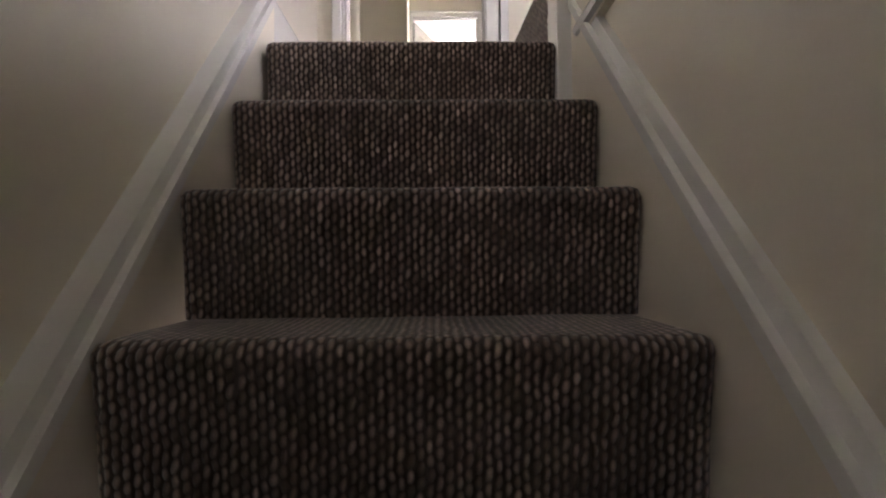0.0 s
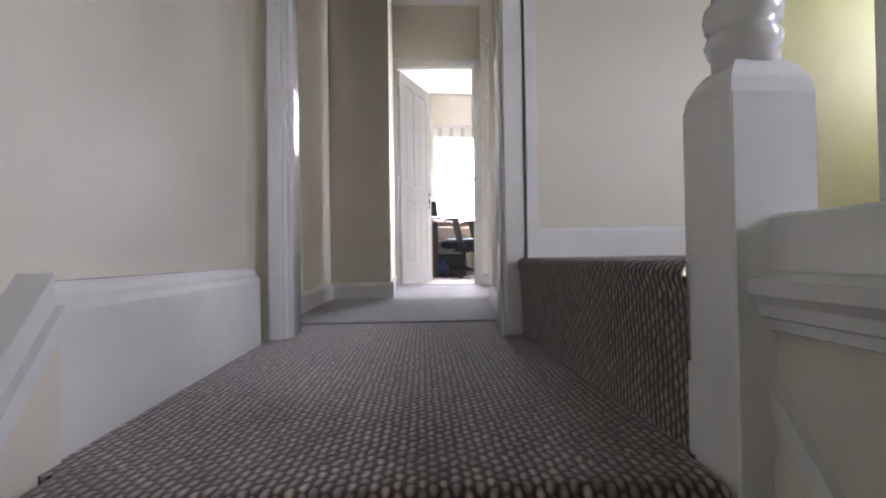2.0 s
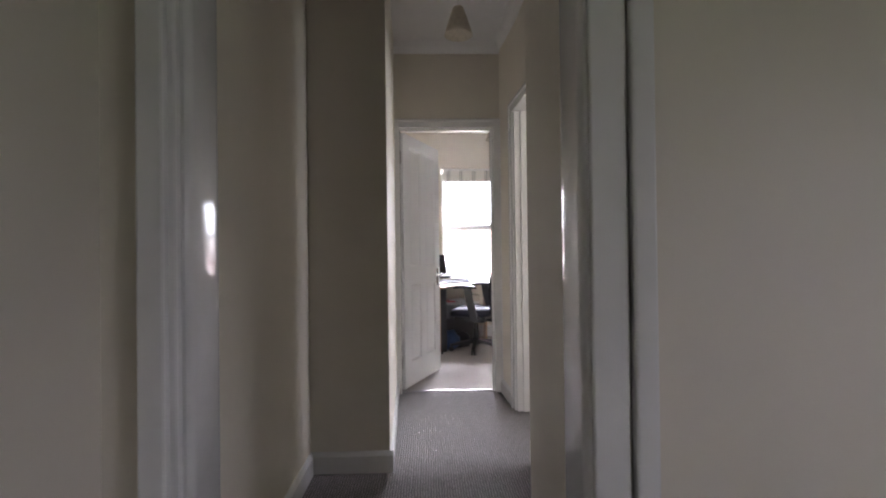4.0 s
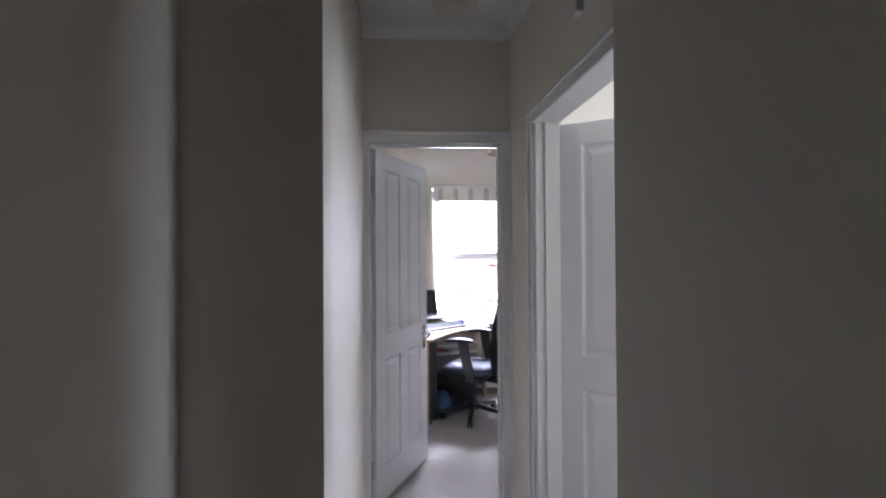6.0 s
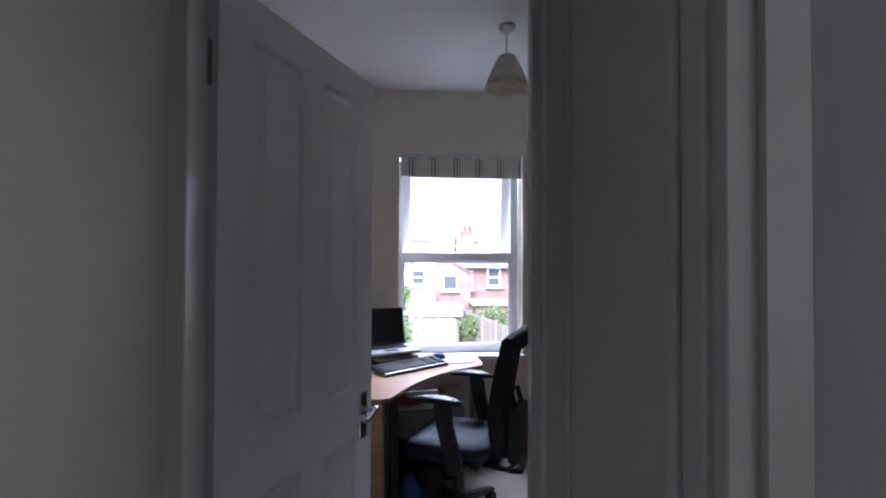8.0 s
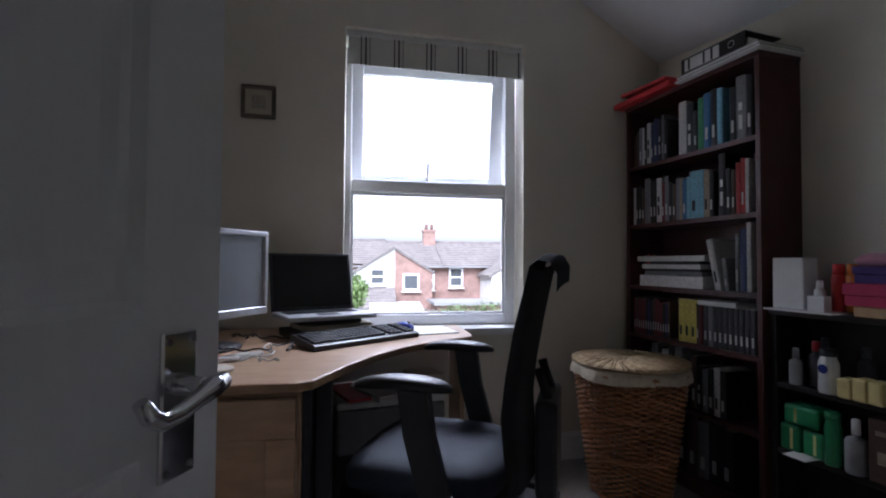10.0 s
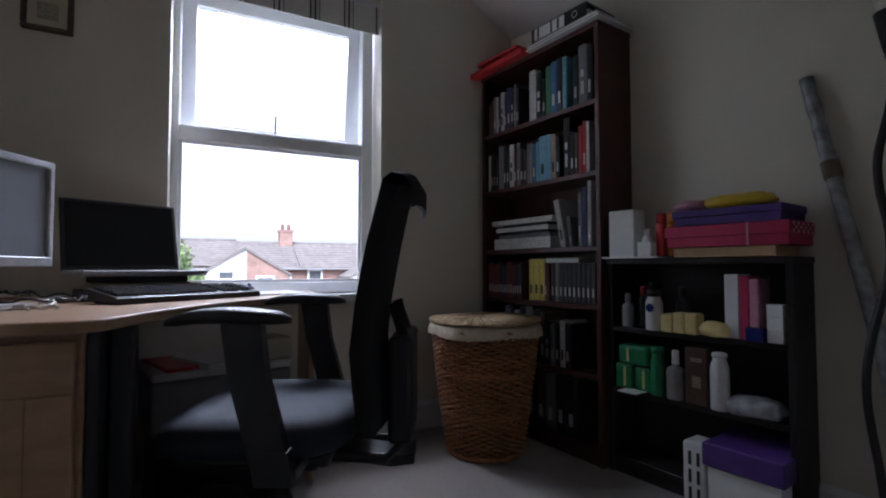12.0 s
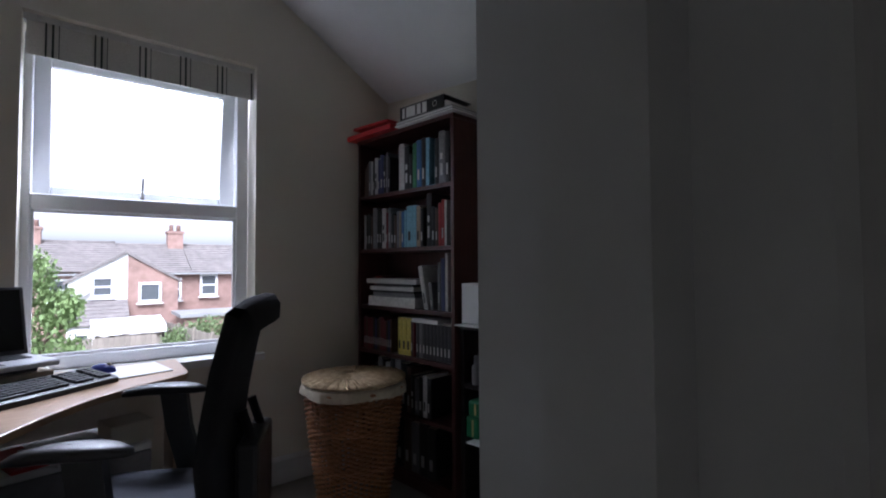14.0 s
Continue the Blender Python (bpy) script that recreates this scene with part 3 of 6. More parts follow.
skirting("baseboard_corridor_left", -0.65, 2.75, -0.65, 4.147, -1)
skirting("baseboard_closet", -0.65, 4.147, -0.237, 4.147, -1)
skirting("baseboard_closet_side", -0.255, 4.15, -0.30, 5.45, -1)
skirting("baseboard_corridor_right", 0.335, 2.76, 0.335, 3.565, 1)
skirting("baseboard_corridor_east", 0.56, 5.10, 0.56, 5.47, 1)
skirting("baseboard_switch_wall", 0.56, 3.565, 0.56, 4.06, 1)


def frame_set(name, label):
    return thing(name, label, "door frame", kind="structure")


# end door frame
t = frame_set("door_casing_end", "white painted door casing at the corridor's end")
def arch_u(t, m, w, h, a=0.07, th=0.02):
    """Architrave of a doorway w wide and h high: two legs and a head, each stepped."""
    for x0, x1, z0, z1 in ((-a, 0, 0, h + a), (w, w + a, 0, h + a), (0, w, h, h + a)):
        part("architrave", Build().box(x0, x1, -th * 0.7, 0.002, z0, z1, m, c=0.003), GLOSS, t)
    e = 0.022
    for x0, x1, z0, z1 in ((-a, -a + e, 0, h + a), (w + a - e, w + a, 0, h + a), (-a + e, w + a - e, h + a - e, h + a)):
        part("architrave_bead", Build().box(x0, x1, -th * 1.3, -th * 0.6, z0, z1, m, c=0.004), GLOSS, t)
arch_u(t, Matrix.Translation((-0.262, 5.47, 0)), 0.732, 2.075)
part("jamb", Build().box(-0.289, -0.262, 5.467, 5.562, 0, 2.075, c=0.002), GLOSS, t)
part("jamb", Build().box(0.47, 0.497, 5.467, 5.562, 0, 2.075, c=0.002), GLOSS, t)
part("head", Build().box(-0.289, 0.497, 5.467, 5.562, 2.075, 2.102, c=0.002), GLOSS, t)
part("stop", Build().box(-0.262, 0.47, 5.485, 5.515, 2.06, 2.075).box(0.452, 0.47, 5.485, 5.515, 0, 2.06), GLOSS, t)
part("threshold", Build().box(-0.262, 0.47, 5.50, 5.535, -0.002, 0.008, c=0.003), STEEL, t, "thin metal threshold strip")

# side door frame
t = frame_set("door_casing_side", "white painted door casing in the corridor's side wall")
m = Matrix.Translation((0.56, 5.02, 0)) @ Matrix.Rotation(radians(-90), 4, "Z")
arch_u(t, m, 0.865, 2.07, 0.065)
part("jamb", Build().box(0.557, 0.675, 4.995, 5.022, 0, 2.07, c=0.002).box(0.60, 0.635, 4.983, 4.997, 0, 2.07), GLOSS, t)
part("jamb", Build().box(0.557, 0.675, 4.128, 4.155, 0, 2.07, c=0.002), GLOSS, t)
part("head", Build().box(0.557, 0.675, 4.128, 5.022, 2.07, 2.092, c=0.002), GLOSS, t)


def panel_door(name, label, w, h, m, th=0.036):
    """A moulded four-panel door; its hinge edge stands at the origin and it runs along x."""
    d = thing(name, label, "door", m, kind="structure")
    st, mid = 0.105 * w / 0.7, 0.10
    px = [(st, w / 2 - mid / 2), (w / 2 + mid / 2, w - st)]
    pz = [(0.20, 0.83), (0.98, h - 0.10)]
    b = Build()
    for x0, x1 in ((0, st), (w / 2 - mid / 2, w / 2 + mid / 2), (w - st, w)):
        b.box(x0, x1, -th, 0, 0.006, h)
    for x0, x1 in px:
        for z0, z1 in ((0.006, pz[0][0]), (pz[0][1], pz[1][0]), (pz[1][1], h)):
            b.box(x0, x1, -th, 0, z0, z1)
    part("stile_and_rail_frame", b, DOORP, d)
    for x0, x1 in px:
        for k, (z0, z1) in enumerate(pz):
            # sunk moulding that rises again to a raised field, on both faces
            b = Build()
            for sgn, base in ((-1, -th), (1, 0.0)):
                rings = [(0.0, 0.0), (0.012, -0.010), (0.024, -0.010), (0.05, -0.003)]
                v, f = [], []
                for ins, dep in rings:
                    y = base + sgn * dep
                    v += [(x0 + ins, y, z0 + ins), (x1 - ins, y, z0 + ins), (x1 - ins, y, z1 - ins), (x0 + ins, y, z1 - ins)]
                for j in range(3):
                    f += [(4 * j + i, 4 * j + (i + 1) % 4, 4 * j + 4 + (i + 1) % 4, 4 * j + 4 + i) for i in range(4)]
                f.append((12, 13, 14, 15))
                b.add(v, f)
            part("panel", b, DOORP, d)
    for z in (0.22, h - 0.20):
        hb = Build().box(-0.012, 0.006, -0.018, -0.002, z - 0.05, z + 0.05)
        hb.tube([(-0.012, 0.004, z - 0.05), (-0.012, 0.004, z + 0.05)], 0.007, 8)
        part("hinge", hb, STEEL, d)
    return d


def lever(d, x, z, y, sgn):
    """Chrome lever handle on a square plate; sgn: the face it stands on."""
    pl = part("handle_plate", Build().box(x - 0.024, x + 0.024, min(y, y + sgn * 0.007), max(y, y + sgn * 0.007), z - 0.09, z + 0.07, c=0.002), CHROME, d, "polished chrome lever handle")
    b = Build().tube([(x, y, z + 0.012), (x, y + sgn * 0.03, z + 0.012), (x, y + sgn * 0.048, z + 0.012)], [0.013, 0.010, 0.010], 12)
    part("handle_boss", b, CHROME, pl)
    pts = [(x + 0.02, y + sgn * 0.046, z + 0.014), (x, y + sgn * 0.05, z + 0.012), (x - 0.026, y + sgn * 0.052, z + 0.005), (x - 0.05, y + sgn * 0.052, z - 0.002), (x - 0.07, y + sgn * 0.052, z - 0.004), (x - 0.083, y + sgn * 0.052, z + 0.005), (x - 0.092, y + sgn * 0.05, z + 0.02)]
    part("handle_lever", Build().tube(pts, [0.010, 0.012, 0.009, 0.009, 0.009, 0.009, 0.007], 12), CHROME, pl)
    b = Build()
    for dx, dz in ((-0.017, 0.06), (0.017, 0.06), (-0.017, -0.08), (0.017, -0.08)):
        b.tube([(x + dx, y + sgn * 0.006, z + dz), (x + dx, y + sgn * 0.009, z + dz)], 0.004, 8)
    part("screw_heads", b, STEEL, pl)


d1 = panel_door("door_1", "open white moulded four-panel door with chrome lever handle", 0.735, 2.06, pose(-0.272, 5.568, 0.004, 0, 0, 66))
lever(d1, 0.668, 0.885, -0.036, -1)
lever(d1, 0.668, 0.885, 0.0, 1)
d3 = panel_door("door_3", "open white moulded four-panel door of the side room", 0.80, 2.055, pose(0.672, 5.05, 0.004, 0, 0, -31.5))

# light switch on the corridor wall
s = thing("light_switch", "white plastic light switch on the corridor wall", "switch", pose(0.56, 4.0, 1.31, 0, 0, 0))
part("plate", Build().box(-0.016, 0.0, -0.017, 0.017, -0.056, 0.056, c=0.006), PLASTICW, s)
part("rocker", Build().box(-0.02, -0.012, -0.008, 0.008, -0.015, 0.015, c=0.002), PLASTICW, s)

# side room seen past its open door
b = Build().box(0.67, 3.3, 3.505, 3.6, -0.1, 2.9)
wall("wall_side_room_south", b)
b = Build().box(3.18, 3.3, 4.8, 5.53, -0.1, 2.9).box(3.18, 3.3, 3.6, 4.8, -0.1, 1.0).box(3.18, 3.3, 3.6, 4.8, 2.2, 2.9)
wall("wall_side_room_east", b)
wall("wall_side_room_north", Build().box(2.4, 3.3, 5.53, 5.64, -0.1, 2.9))
flat_uv(solid("floor_side_room", Build().box(0.67, 3.3, 3.6, 5.6, -0.2, 0), BEIGE, "beige carpet in the side room", "floor", kind="structure"))
solid("ceiling_side_room", Build().box(0.672, 3.3, 3.6, 5.53, 2.5, 2.6), CEIL, "white ceiling of the side room", "ceiling", kind="structure")


def pendant(name, label, x, y, zc, drop, rb, rt, h):
    t = thing(name, label, "ceiling light", Matrix.Translation((x, y, zc)))
    part("ceiling_rose", Build().lathe([(0.045, 0), (0.045, -0.012), (0.02, -0.03), (0.006, -0.035)], 16), PLASTICW, t)
    part("cord", Build().tube([(0, 0, -0.03), (0, 0, -drop)], 0.003, 6), PLASTICW, t)
    k = -drop
    prof = [(rt, k), (rt + (rb - rt) * 0.35, k - h * 0.3), (rt + (rb - rt) * 0.8, k - h * 0.75), (rb, k - h)]
    inner = [(r - 0.004, z) for r, z in prof[::-1]]
    part("shade", Build().lathe(prof + inner, 28), SHADE, t)
    part("bulb", Build().lathe([(0.012, k - 0.02), (0.014, k - 0.05), (0.028, k - 0.09), (0.022, k - 0.12), (0.0, k - 0.13)], 14), PLASTICW, t)


pendant("pendant_light", "small pale dome pendant on the corridor ceiling", 0.15, 4.6, 2.74, 0.16, 0.085, 0.03, 0.17)
pendant("pendant_light", "cream cone pendant lamp shade in the study", 0.72, 6.95, 2.66, 0.16, 0.12, 0.045, 0.17)
s = Build().box(-0.03, 0.0, -0.025, 0.025, -0.05, 0.05, c=0.005)
solid("alarm_sensor", s, PLASTICW, "small white sensor high on the corridor wall", "sensor", Matrix.Translation((0.56, 4.45, 2.35)))

# the corridor's side wall stands a little askew
ASKEW = Matrix.Translation((0.56, 4.92, 0)) @ Matrix.Rotation(radians(3.4), 4, "Z") @ Matrix.Translation((-0.56, -4.92, 0))
for nm in ("wall_corridor_east", "door_casing_side", "light_switch", "alarm_sensor", "baseboard_corridor_east", "baseboard_switch_wall"):
    bpy.data.objects[nm].matrix_world = ASKEW @ bpy.data.objects[nm].matrix_basis

# ---- structure: study ----
def wy(x):
    """The window wall's face, which runs a little askew."""
    return 7.955 + 0.045 * (x + 0.25)


def rx(y):
    """The party wall's face."""
    return 1.90 + (8.04 - y) * 0.13


LX, WX0, WX1, WZ0, WZ1 = -0.95, 0.145, 1.077, 0.70, 2.205


def slab(pts, z0, z1):
    return Build().prism(pts, z0, z1)


def wallseg(b, x0, x1, z0, z1, t=0.30):
    return b.prism([(x0, wy(x0)), (x1, wy(x1)), (x1, wy(x1) + t), (x0, wy(x0) + t)], z0, z1)


b = Build()
wallseg(b, LX - 0.1, WX0, -0.1, 2.9), wallseg(b, WX1, 2.3, -0.1, 2.9), wallseg(b, WX0, WX1, -0.1, WZ0), wallseg(b, WX0, WX1, WZ1, 2.9)
wall("wall_window", b, None, "cream painted plaster wall round the window")
wall("wall_party", Build().prism([(rx(5.6), 5.6), (rx(5.6) + 0.12, 5.6), (rx(8.4) + 0.12, 8.4), (rx(8.4), 8.4)], -0.1, 2.9))
wall("wall_study_left", Build().box(LX - 0.12, LX, 5.53, 8.3, -0.1, 2.9))
flat_uv(solid("floor_study", Build().box(LX, 2.4, 5.56, 8.4, -0.2, 0), BEIGE, "beige loop-pile carpet in the study", "floor", kind="structure"))
# ceiling: level, then sloping down with the roof to the party wall
prof = [(LX - 0.1, 2.665), (1.12, 2.665), (2.35, 1.905), (2.35, 2.1), (1.15, 2.85), (LX - 0.1, 2.85)]
solid("ceiling_study", Build().prism(prof, 5.6, 8.3, axis="y"), CEIL, "white ceiling that slopes down to the party wall", "ceiling", kind="structure")
skirting("baseboard_window_wall", LX, wy(LX), 1.90, wy(1.90), -1, 0, 0.14)
skirting("baseboard_party_wall", rx(5.64), 5.64, rx(8.0), 8.0, 1, 0, 0.14)
skirting("baseboard_door_wall", 0.56, 5.64, 2.2, 5.64, 1, 0, 0.14)


def sill_board():
    b = Build().prism([(WX0 - 0.04, wy(0.1) - 0.035), (WX1 + 0.045, wy(1.1) - 0.035), (WX1 + 0.045, wy(1.1)), (WX1, wy(1.1)), (WX1, 8.16), (WX0, 8.16), (WX0, wy(0.1)), (WX0 - 0.04, wy(0.1))], WZ0 - 0.03, WZ0 + 0.004)
    return solid("window_sill", b, GLOSS, "white painted window board", "window sill", kind="structure")


def window_study():
    w = thing("window_1", "white plastic window with tilted-open top sash", "window", Matrix.Translation((0, 8.115, 0)), kind="structure")
    x0, x1, z0, z1, tr = 0.118, 1.064, 0.705, 2.165, 1.436
    fr = 0.058
    for a in ((x0, x0 + fr, z0, z1), (x1 - fr, x1, z0, z1), (x0 + fr, x1 - fr, z0, z0 + fr), (x0 + fr, x1 - fr, z1 - fr, z1), (x0 + fr, x1 - fr, tr - 0.034, tr + 0.034)):
        part("frame_bar", Build().box(a[0], a[1], 0.0, 0.07, a[2], a[3], c=0.006), UPVC, w)
    g = part("lower_pane", Build().box(x0 + fr - 0.005, x1 - fr + 0.005, 0.026, 0.034, z0 + fr - 0.005, tr - 0.03), GLASS, w)
    g.visible_shadow = False
    bead = Build()
    for a in ((x0 + fr - 0.002, x0 + fr + 0.012, z0 + fr, tr - 0.034), (x1 - fr - 0.012, x1 - fr + 0.002, z0 + fr, tr - 0.034)):
        bead.box(a[0], a[1], 0.012, 0.026, a[2], a[3])
    bead.box(x0 + fr, x1 - fr, 0.012, 0.026, z0 + fr - 0.002, z0 + fr + 0.012).box(x0 + fr, x1 - fr, 0.012, 0.026, tr - 0.046, tr - 0.032)
    part("glazing_bead", bead, UPVC, w)
    # top-hung sash, pushed out at its foot
    h, sw = z1 - 0.035 - (tr + 0.012), (x1 - x0) - 2 * 0.036
    m = pose(x0 + 0.036, 0.05, z1 - 0.035, 8.5)
    k = 0.082
    sash = Build()
    for a in ((0, k, -h, 0), (sw - k, sw, -h, 0), (k, sw - k, -h, -h + k * 0.85), (k, sw - k, -k, 0)):
        sash.box(a[0], a[1], -0.01, 0.045, a[2], a[3], c=0.006)
    so = part("sash", sash, UPVC, w, "tilted-open top-hung sash", m)
    g = part("sash_pane", Build().box(k - 0.004, sw - k + 0.004, 0.014, 0.022, -h + k * 0.8, -k + 0.004), GLASS, so)
    g.visible_shadow = False
    hd = Build().box(sw / 2 - 0.008, sw / 2 + 0.008, -0.022, -0.008, -h + 0.012, -h + 0.05, c=0.003)
    hd.tube([(sw / 2, -0.028, -h + 0.03), (sw / 2 + 0.002, -0.03, -h + 0.14)], [0.007, 0.005], 8)
    part("sash_handle", hd, STEEL, so)
    return w


sill_board()
window_study()


def roman_blind():
    t = thing("roman_blind", "raised cream roman blind with dark green check stripes", "blind")
    a0, a1 = WX0 + 0.012, WX1 - 0.004
    def y(x):
        return wy(x) + 0.045
    def strip(x0, x1, off, z0, z1):
        p = [(x0, y(x0) + off), (x1, y(x1) + off), (x1, y(x1) + off + 0.004), (x0, y(x0) + off + 0.004)]
        return Build().prism(p, z0, z1)
    part("headrail", Build().prism([(a0 - 0.01, y(a0) - 0.012), (a1 + 0.002, y(a1) - 0.012), (a1 + 0.002, y(a1) + 0.03), (a0 - 0.01, y(a0) + 0.03)], WZ1 - 0.03, WZ1 - 0.002), PLASTICW, t)
    for i, (z0, z1, off) in enumerate(((2.036, 2.178, -0.006), (2.044, 2.18, 0.004), (2.048, 2.18, 0.014))):
        part("cloth_fold", strip(a0, a1, off, z0, z1), BLIND, t)
    part("hem", strip(a0, a1, -0.012, 2.032, 2.054), BLIND, t)
    for i in range(6):
        x = a0 + 0.06 + i * 0.168
        for dx, w in ((0, 0.006), (0.022, 0.008), (0.045, 0.003)):
            if x + dx + w < a1:
                part("stripe", strip(x + dx, x + dx + w, -0.0135, 2.033, 2.176), BLINDG, t)


roman_blind()


def picture():
    t = thing("picture_frame", "small square picture in a bronze frame on the wall", "picture", pose(-0.255, wy(-0.255), 1.79, 0, 0, 2.6))
    h = 0.078
    b = Build()
    for a in ((-h, h, h - 0.018, h), (-h, h, -h, -h + 0.018), (-h, -h + 0.018, -h + 0.018, h - 0.018), (h - 0.018, h, -h + 0.018, h - 0.018)):
        b.box(a[0], a[1], -0.022, 0, a[2], a[3], c=0.004)
    part("frame", b, material("bronze_frame", (0.08, 0.06, 0.045), 0.5, scale=80, color2=(0.14, 0.11, 0.08)), t)
    part("mount", Build().box(-h + 0.015, h - 0.015, -0.010, -0.002, -h + 0.015, h - 0.015), CREAMP, t)
    part("print", Build().box(-0.032, 0.032, -0.013, -0.009, -0.032, 0.032).box(-0.02, 0.02, -0.016, -0.012, -0.02, 0.02), material("faded_print", (0.3, 0.27, 0.22), 0.7, scale=120, color2=(0.5, 0.45, 0.36)), t)


picture()

# ---- study: desk and what stands on it ----
DZ = 0.728


def desk():
    t = thing("corner_desk", "beech corner desk with curved front edge and panelled pedestal", "desk")
    out = [(-0.90, 6.86), (0.075, 6.86), (0.115, 6.885), (0.15, 6.96), (0.20, 7.07), (0.29, 7.22), (0.40, 7.36), (0.52, 7.46), (0.64, 7.53), (0.695, 7.57), (0.71, 7.62), (0.71, 7.94), (-0.90, 7.90)]
    b = Build().prism(out, DZ - 0.026, DZ)
    top = part("top", b, BEECH, t)
    bv = top.modifiers.new("edge", "BEVEL")
    bv.width, bv.segments, bv.limit_method = 0.005, 2, "ANGLE"
    part("pedestal", Build().box(-0.44, 0.085, 6.885, 7.35, 0.03, DZ - 0.026, c=0.003), BEECH, t)
    d = part("pedestal_door", Build().box(-0.43, 0.075, 6.868, 6.886, 0.05, DZ - 0.04, c=0.003), BEECH, t)
    fb = Build()
    for a in ((-0.43, 0.075, DZ - 0.14, DZ - 0.04), (-0.43, 0.075, 0.05, 0.14), (-0.43, -0.36, 0.14, DZ - 0.14), (0.0, 0.075, 0.14, DZ - 0.14)):
        fb.box(a[0], a[1], 6.858, 6.869, a[2], a[3], c=0.003)
    part("door_frame_strip", fb, BEECH, d)
    part("side_panel", Build().box(0.086, 0.106, 6.90, 7.02, 0.0, DZ - 0.026, c=0.002), BLACKP, t, "black metal leg panel")
    part("leg", Build().box(0.107, 0.155, 7.0, 7.08, 0.0, DZ - 0.026, c=0.006), BLACKP, t)
    part("end_panel", Build().box(0.66, 0.68, 7.64, 7.90, 0.0, DZ - 0.026, c=0.002), BEECH, t)
    part("back_panel", Build().box(-0.4, 0.06, 7.80, 7.818, 0.30, DZ - 0.026, c=0.002), BEECH, t)


desk()


def monitor():
    """The screen faces -y before it is turned."""
    t = thing("monitor", "silver-framed widescreen monitor on a black stand", "monitor", pose(-0.265, 7.36, DZ, 0, 0, 62))
    w, z0, z1 = 0.25, 0.105, 0.425
    b = Build()
    for a in ((-w, w, z1 - 0.02, z1), (-w, w, z0, z0 + 0.03), (-w, -w + 0.018, z0 + 0.03, z1 - 0.02), (w - 0.018, w, z0 + 0.03, z1 - 0.02)):
        b.box(a[0], a[1], -0.022, 0.01, a[2], a[3], c=0.003)
    part("bezel", b, SILVER, t)
    part("screen", Build().box(-w + 0.015, w - 0.015, -0.012, -0.004, z0 + 0.028, z1 - 0.018), SCREEN, t)
    part("back_shell", Build().box(-w + 0.01, w - 0.01, 0.008, 0.04, z0 + 0.01, z1 - 0.01, c=0.012), BLACKP, t)
    part("stand_neck", Build().box(-0.04, 0.04, 0.03, 0.06, 0.012, 0.2, c=0.006), BLACKP, t)
    part("stand_foot", Build().lathe([(0.13, 0), (0.13, 0.008), (0.10, 0.016), (0.04, 0.02)], 28, Matrix.Translation((0, 0.03, 0)), 1.0, 0.75), BLACKP, t)
    part("maker_mark", Build().box(-w + 0.03, -w + 0.06, -0.024, -0.0215, z0 + 0.009, z0 + 0.014), BLACKP, t)


monitor()


def laptop():
    z = DZ + 0.075
    t = thing("laptop", "open laptop with a dark screen standing on a raised stand", "laptop", pose(0.03, 7.79, z, 0, 0, 24))
    part("base", Build().prism([(-0.185, 0.012), (0.185, 0.004), (0.185, 0.02), (-0.185, 0.026)], -0.0, 0.001).box(-0.185, 0.185, -0.25, 0.0, 0.0, 0.020, c=0.004), SILVER, t)
    kb = Build()
    for j in range(6):
        for i in range(15):
            kb.box(-0.155 + i * 0.0205, -0.155 + i * 0.0205 + 0.016, -0.13 + j * 0.019, -0.13 + j * 0.019 + 0.0145, 0.0195, 0.0235)
    part("keys", kb, BLACKP, t)
    part("touchpad", Build().box(-0.05, 0.04, -0.225, -0.155, 0.0198, 0.0212), DKGREY, t)
    m = pose(0, 0.0, 0.018, -14)
    lid = part("lid", Build().box(-0.185, 0.185, 0.0, 0.011, 0.0, 0.262, m, c=0.003), DKGREY, t)
    part("screen", Build().box(-0.172, 0.172, -0.003, 0.001, 0.018, 0.25, m), SCREEND, lid)
    solid("laptop_case", Build().box(-0.16, 0.15, -0.20, 0.0, 0, 0.03, c=0.003), BLACKW, "flat black case supporting the laptop", "box", pose(0.04, 7.78, DZ, 0, 0, 20))
    solid("book", Build().box(-0.13, 0.165, -0.19, 0.0, 0, 0.022, c=0.003), CREAMP, "flat book lying under the laptop", "book", pose(0.05, 7.78, DZ + 0.030, 0, 0, 27))
    solid("laptop_stand", Build().box(-0.13, 0.14, -0.17, -0.01, 0, 0.023, c=0.003), DKGREY, "thin dark riser under the laptop", "stand", pose(0.04, 7.79, DZ + 0.052, 0, 0, 24))


laptop()


def keyboard():
    t = thing("keyboard", "black full-size keyboard on the desk", "keyboard", pose(0.225, 7.50, DZ, 0, 0, 37))
    part("case", Build().prism([(-0.085, 0.0), (0.085, 0.012), (0.085, 0.040), (0.06, 0.041), (-0.07, 0.022), (-0.085, 0.017)], -0.245, 0.245, axis="x"), BLACKP, t)
    ks = Build()
    for j in range(6):
        for i in range(22):
            if i in (15, 19) or (j == 0 and 4 <= i <= 8):
                continue
            x, y = -0.235 + i * 0.0213, -0.066 + j * 0.0205
            z = 0.022 + (y + 0.07) * 0.146
            ks.box(x, x + 0.018, y, y + 0.017, z - 0.002, z + 0.009)
    ks.box(-0.15, -0.045, -0.066, -0.049, 0.020, 0.030)
    part("keys", ks, DKGREY, t)
    for x in (-0.2, 0.2):
        part("foot", Build().box(x - 0.02, x + 0.02, 0.068, 0.076, 0.0, 0.014), BLACKP, t)


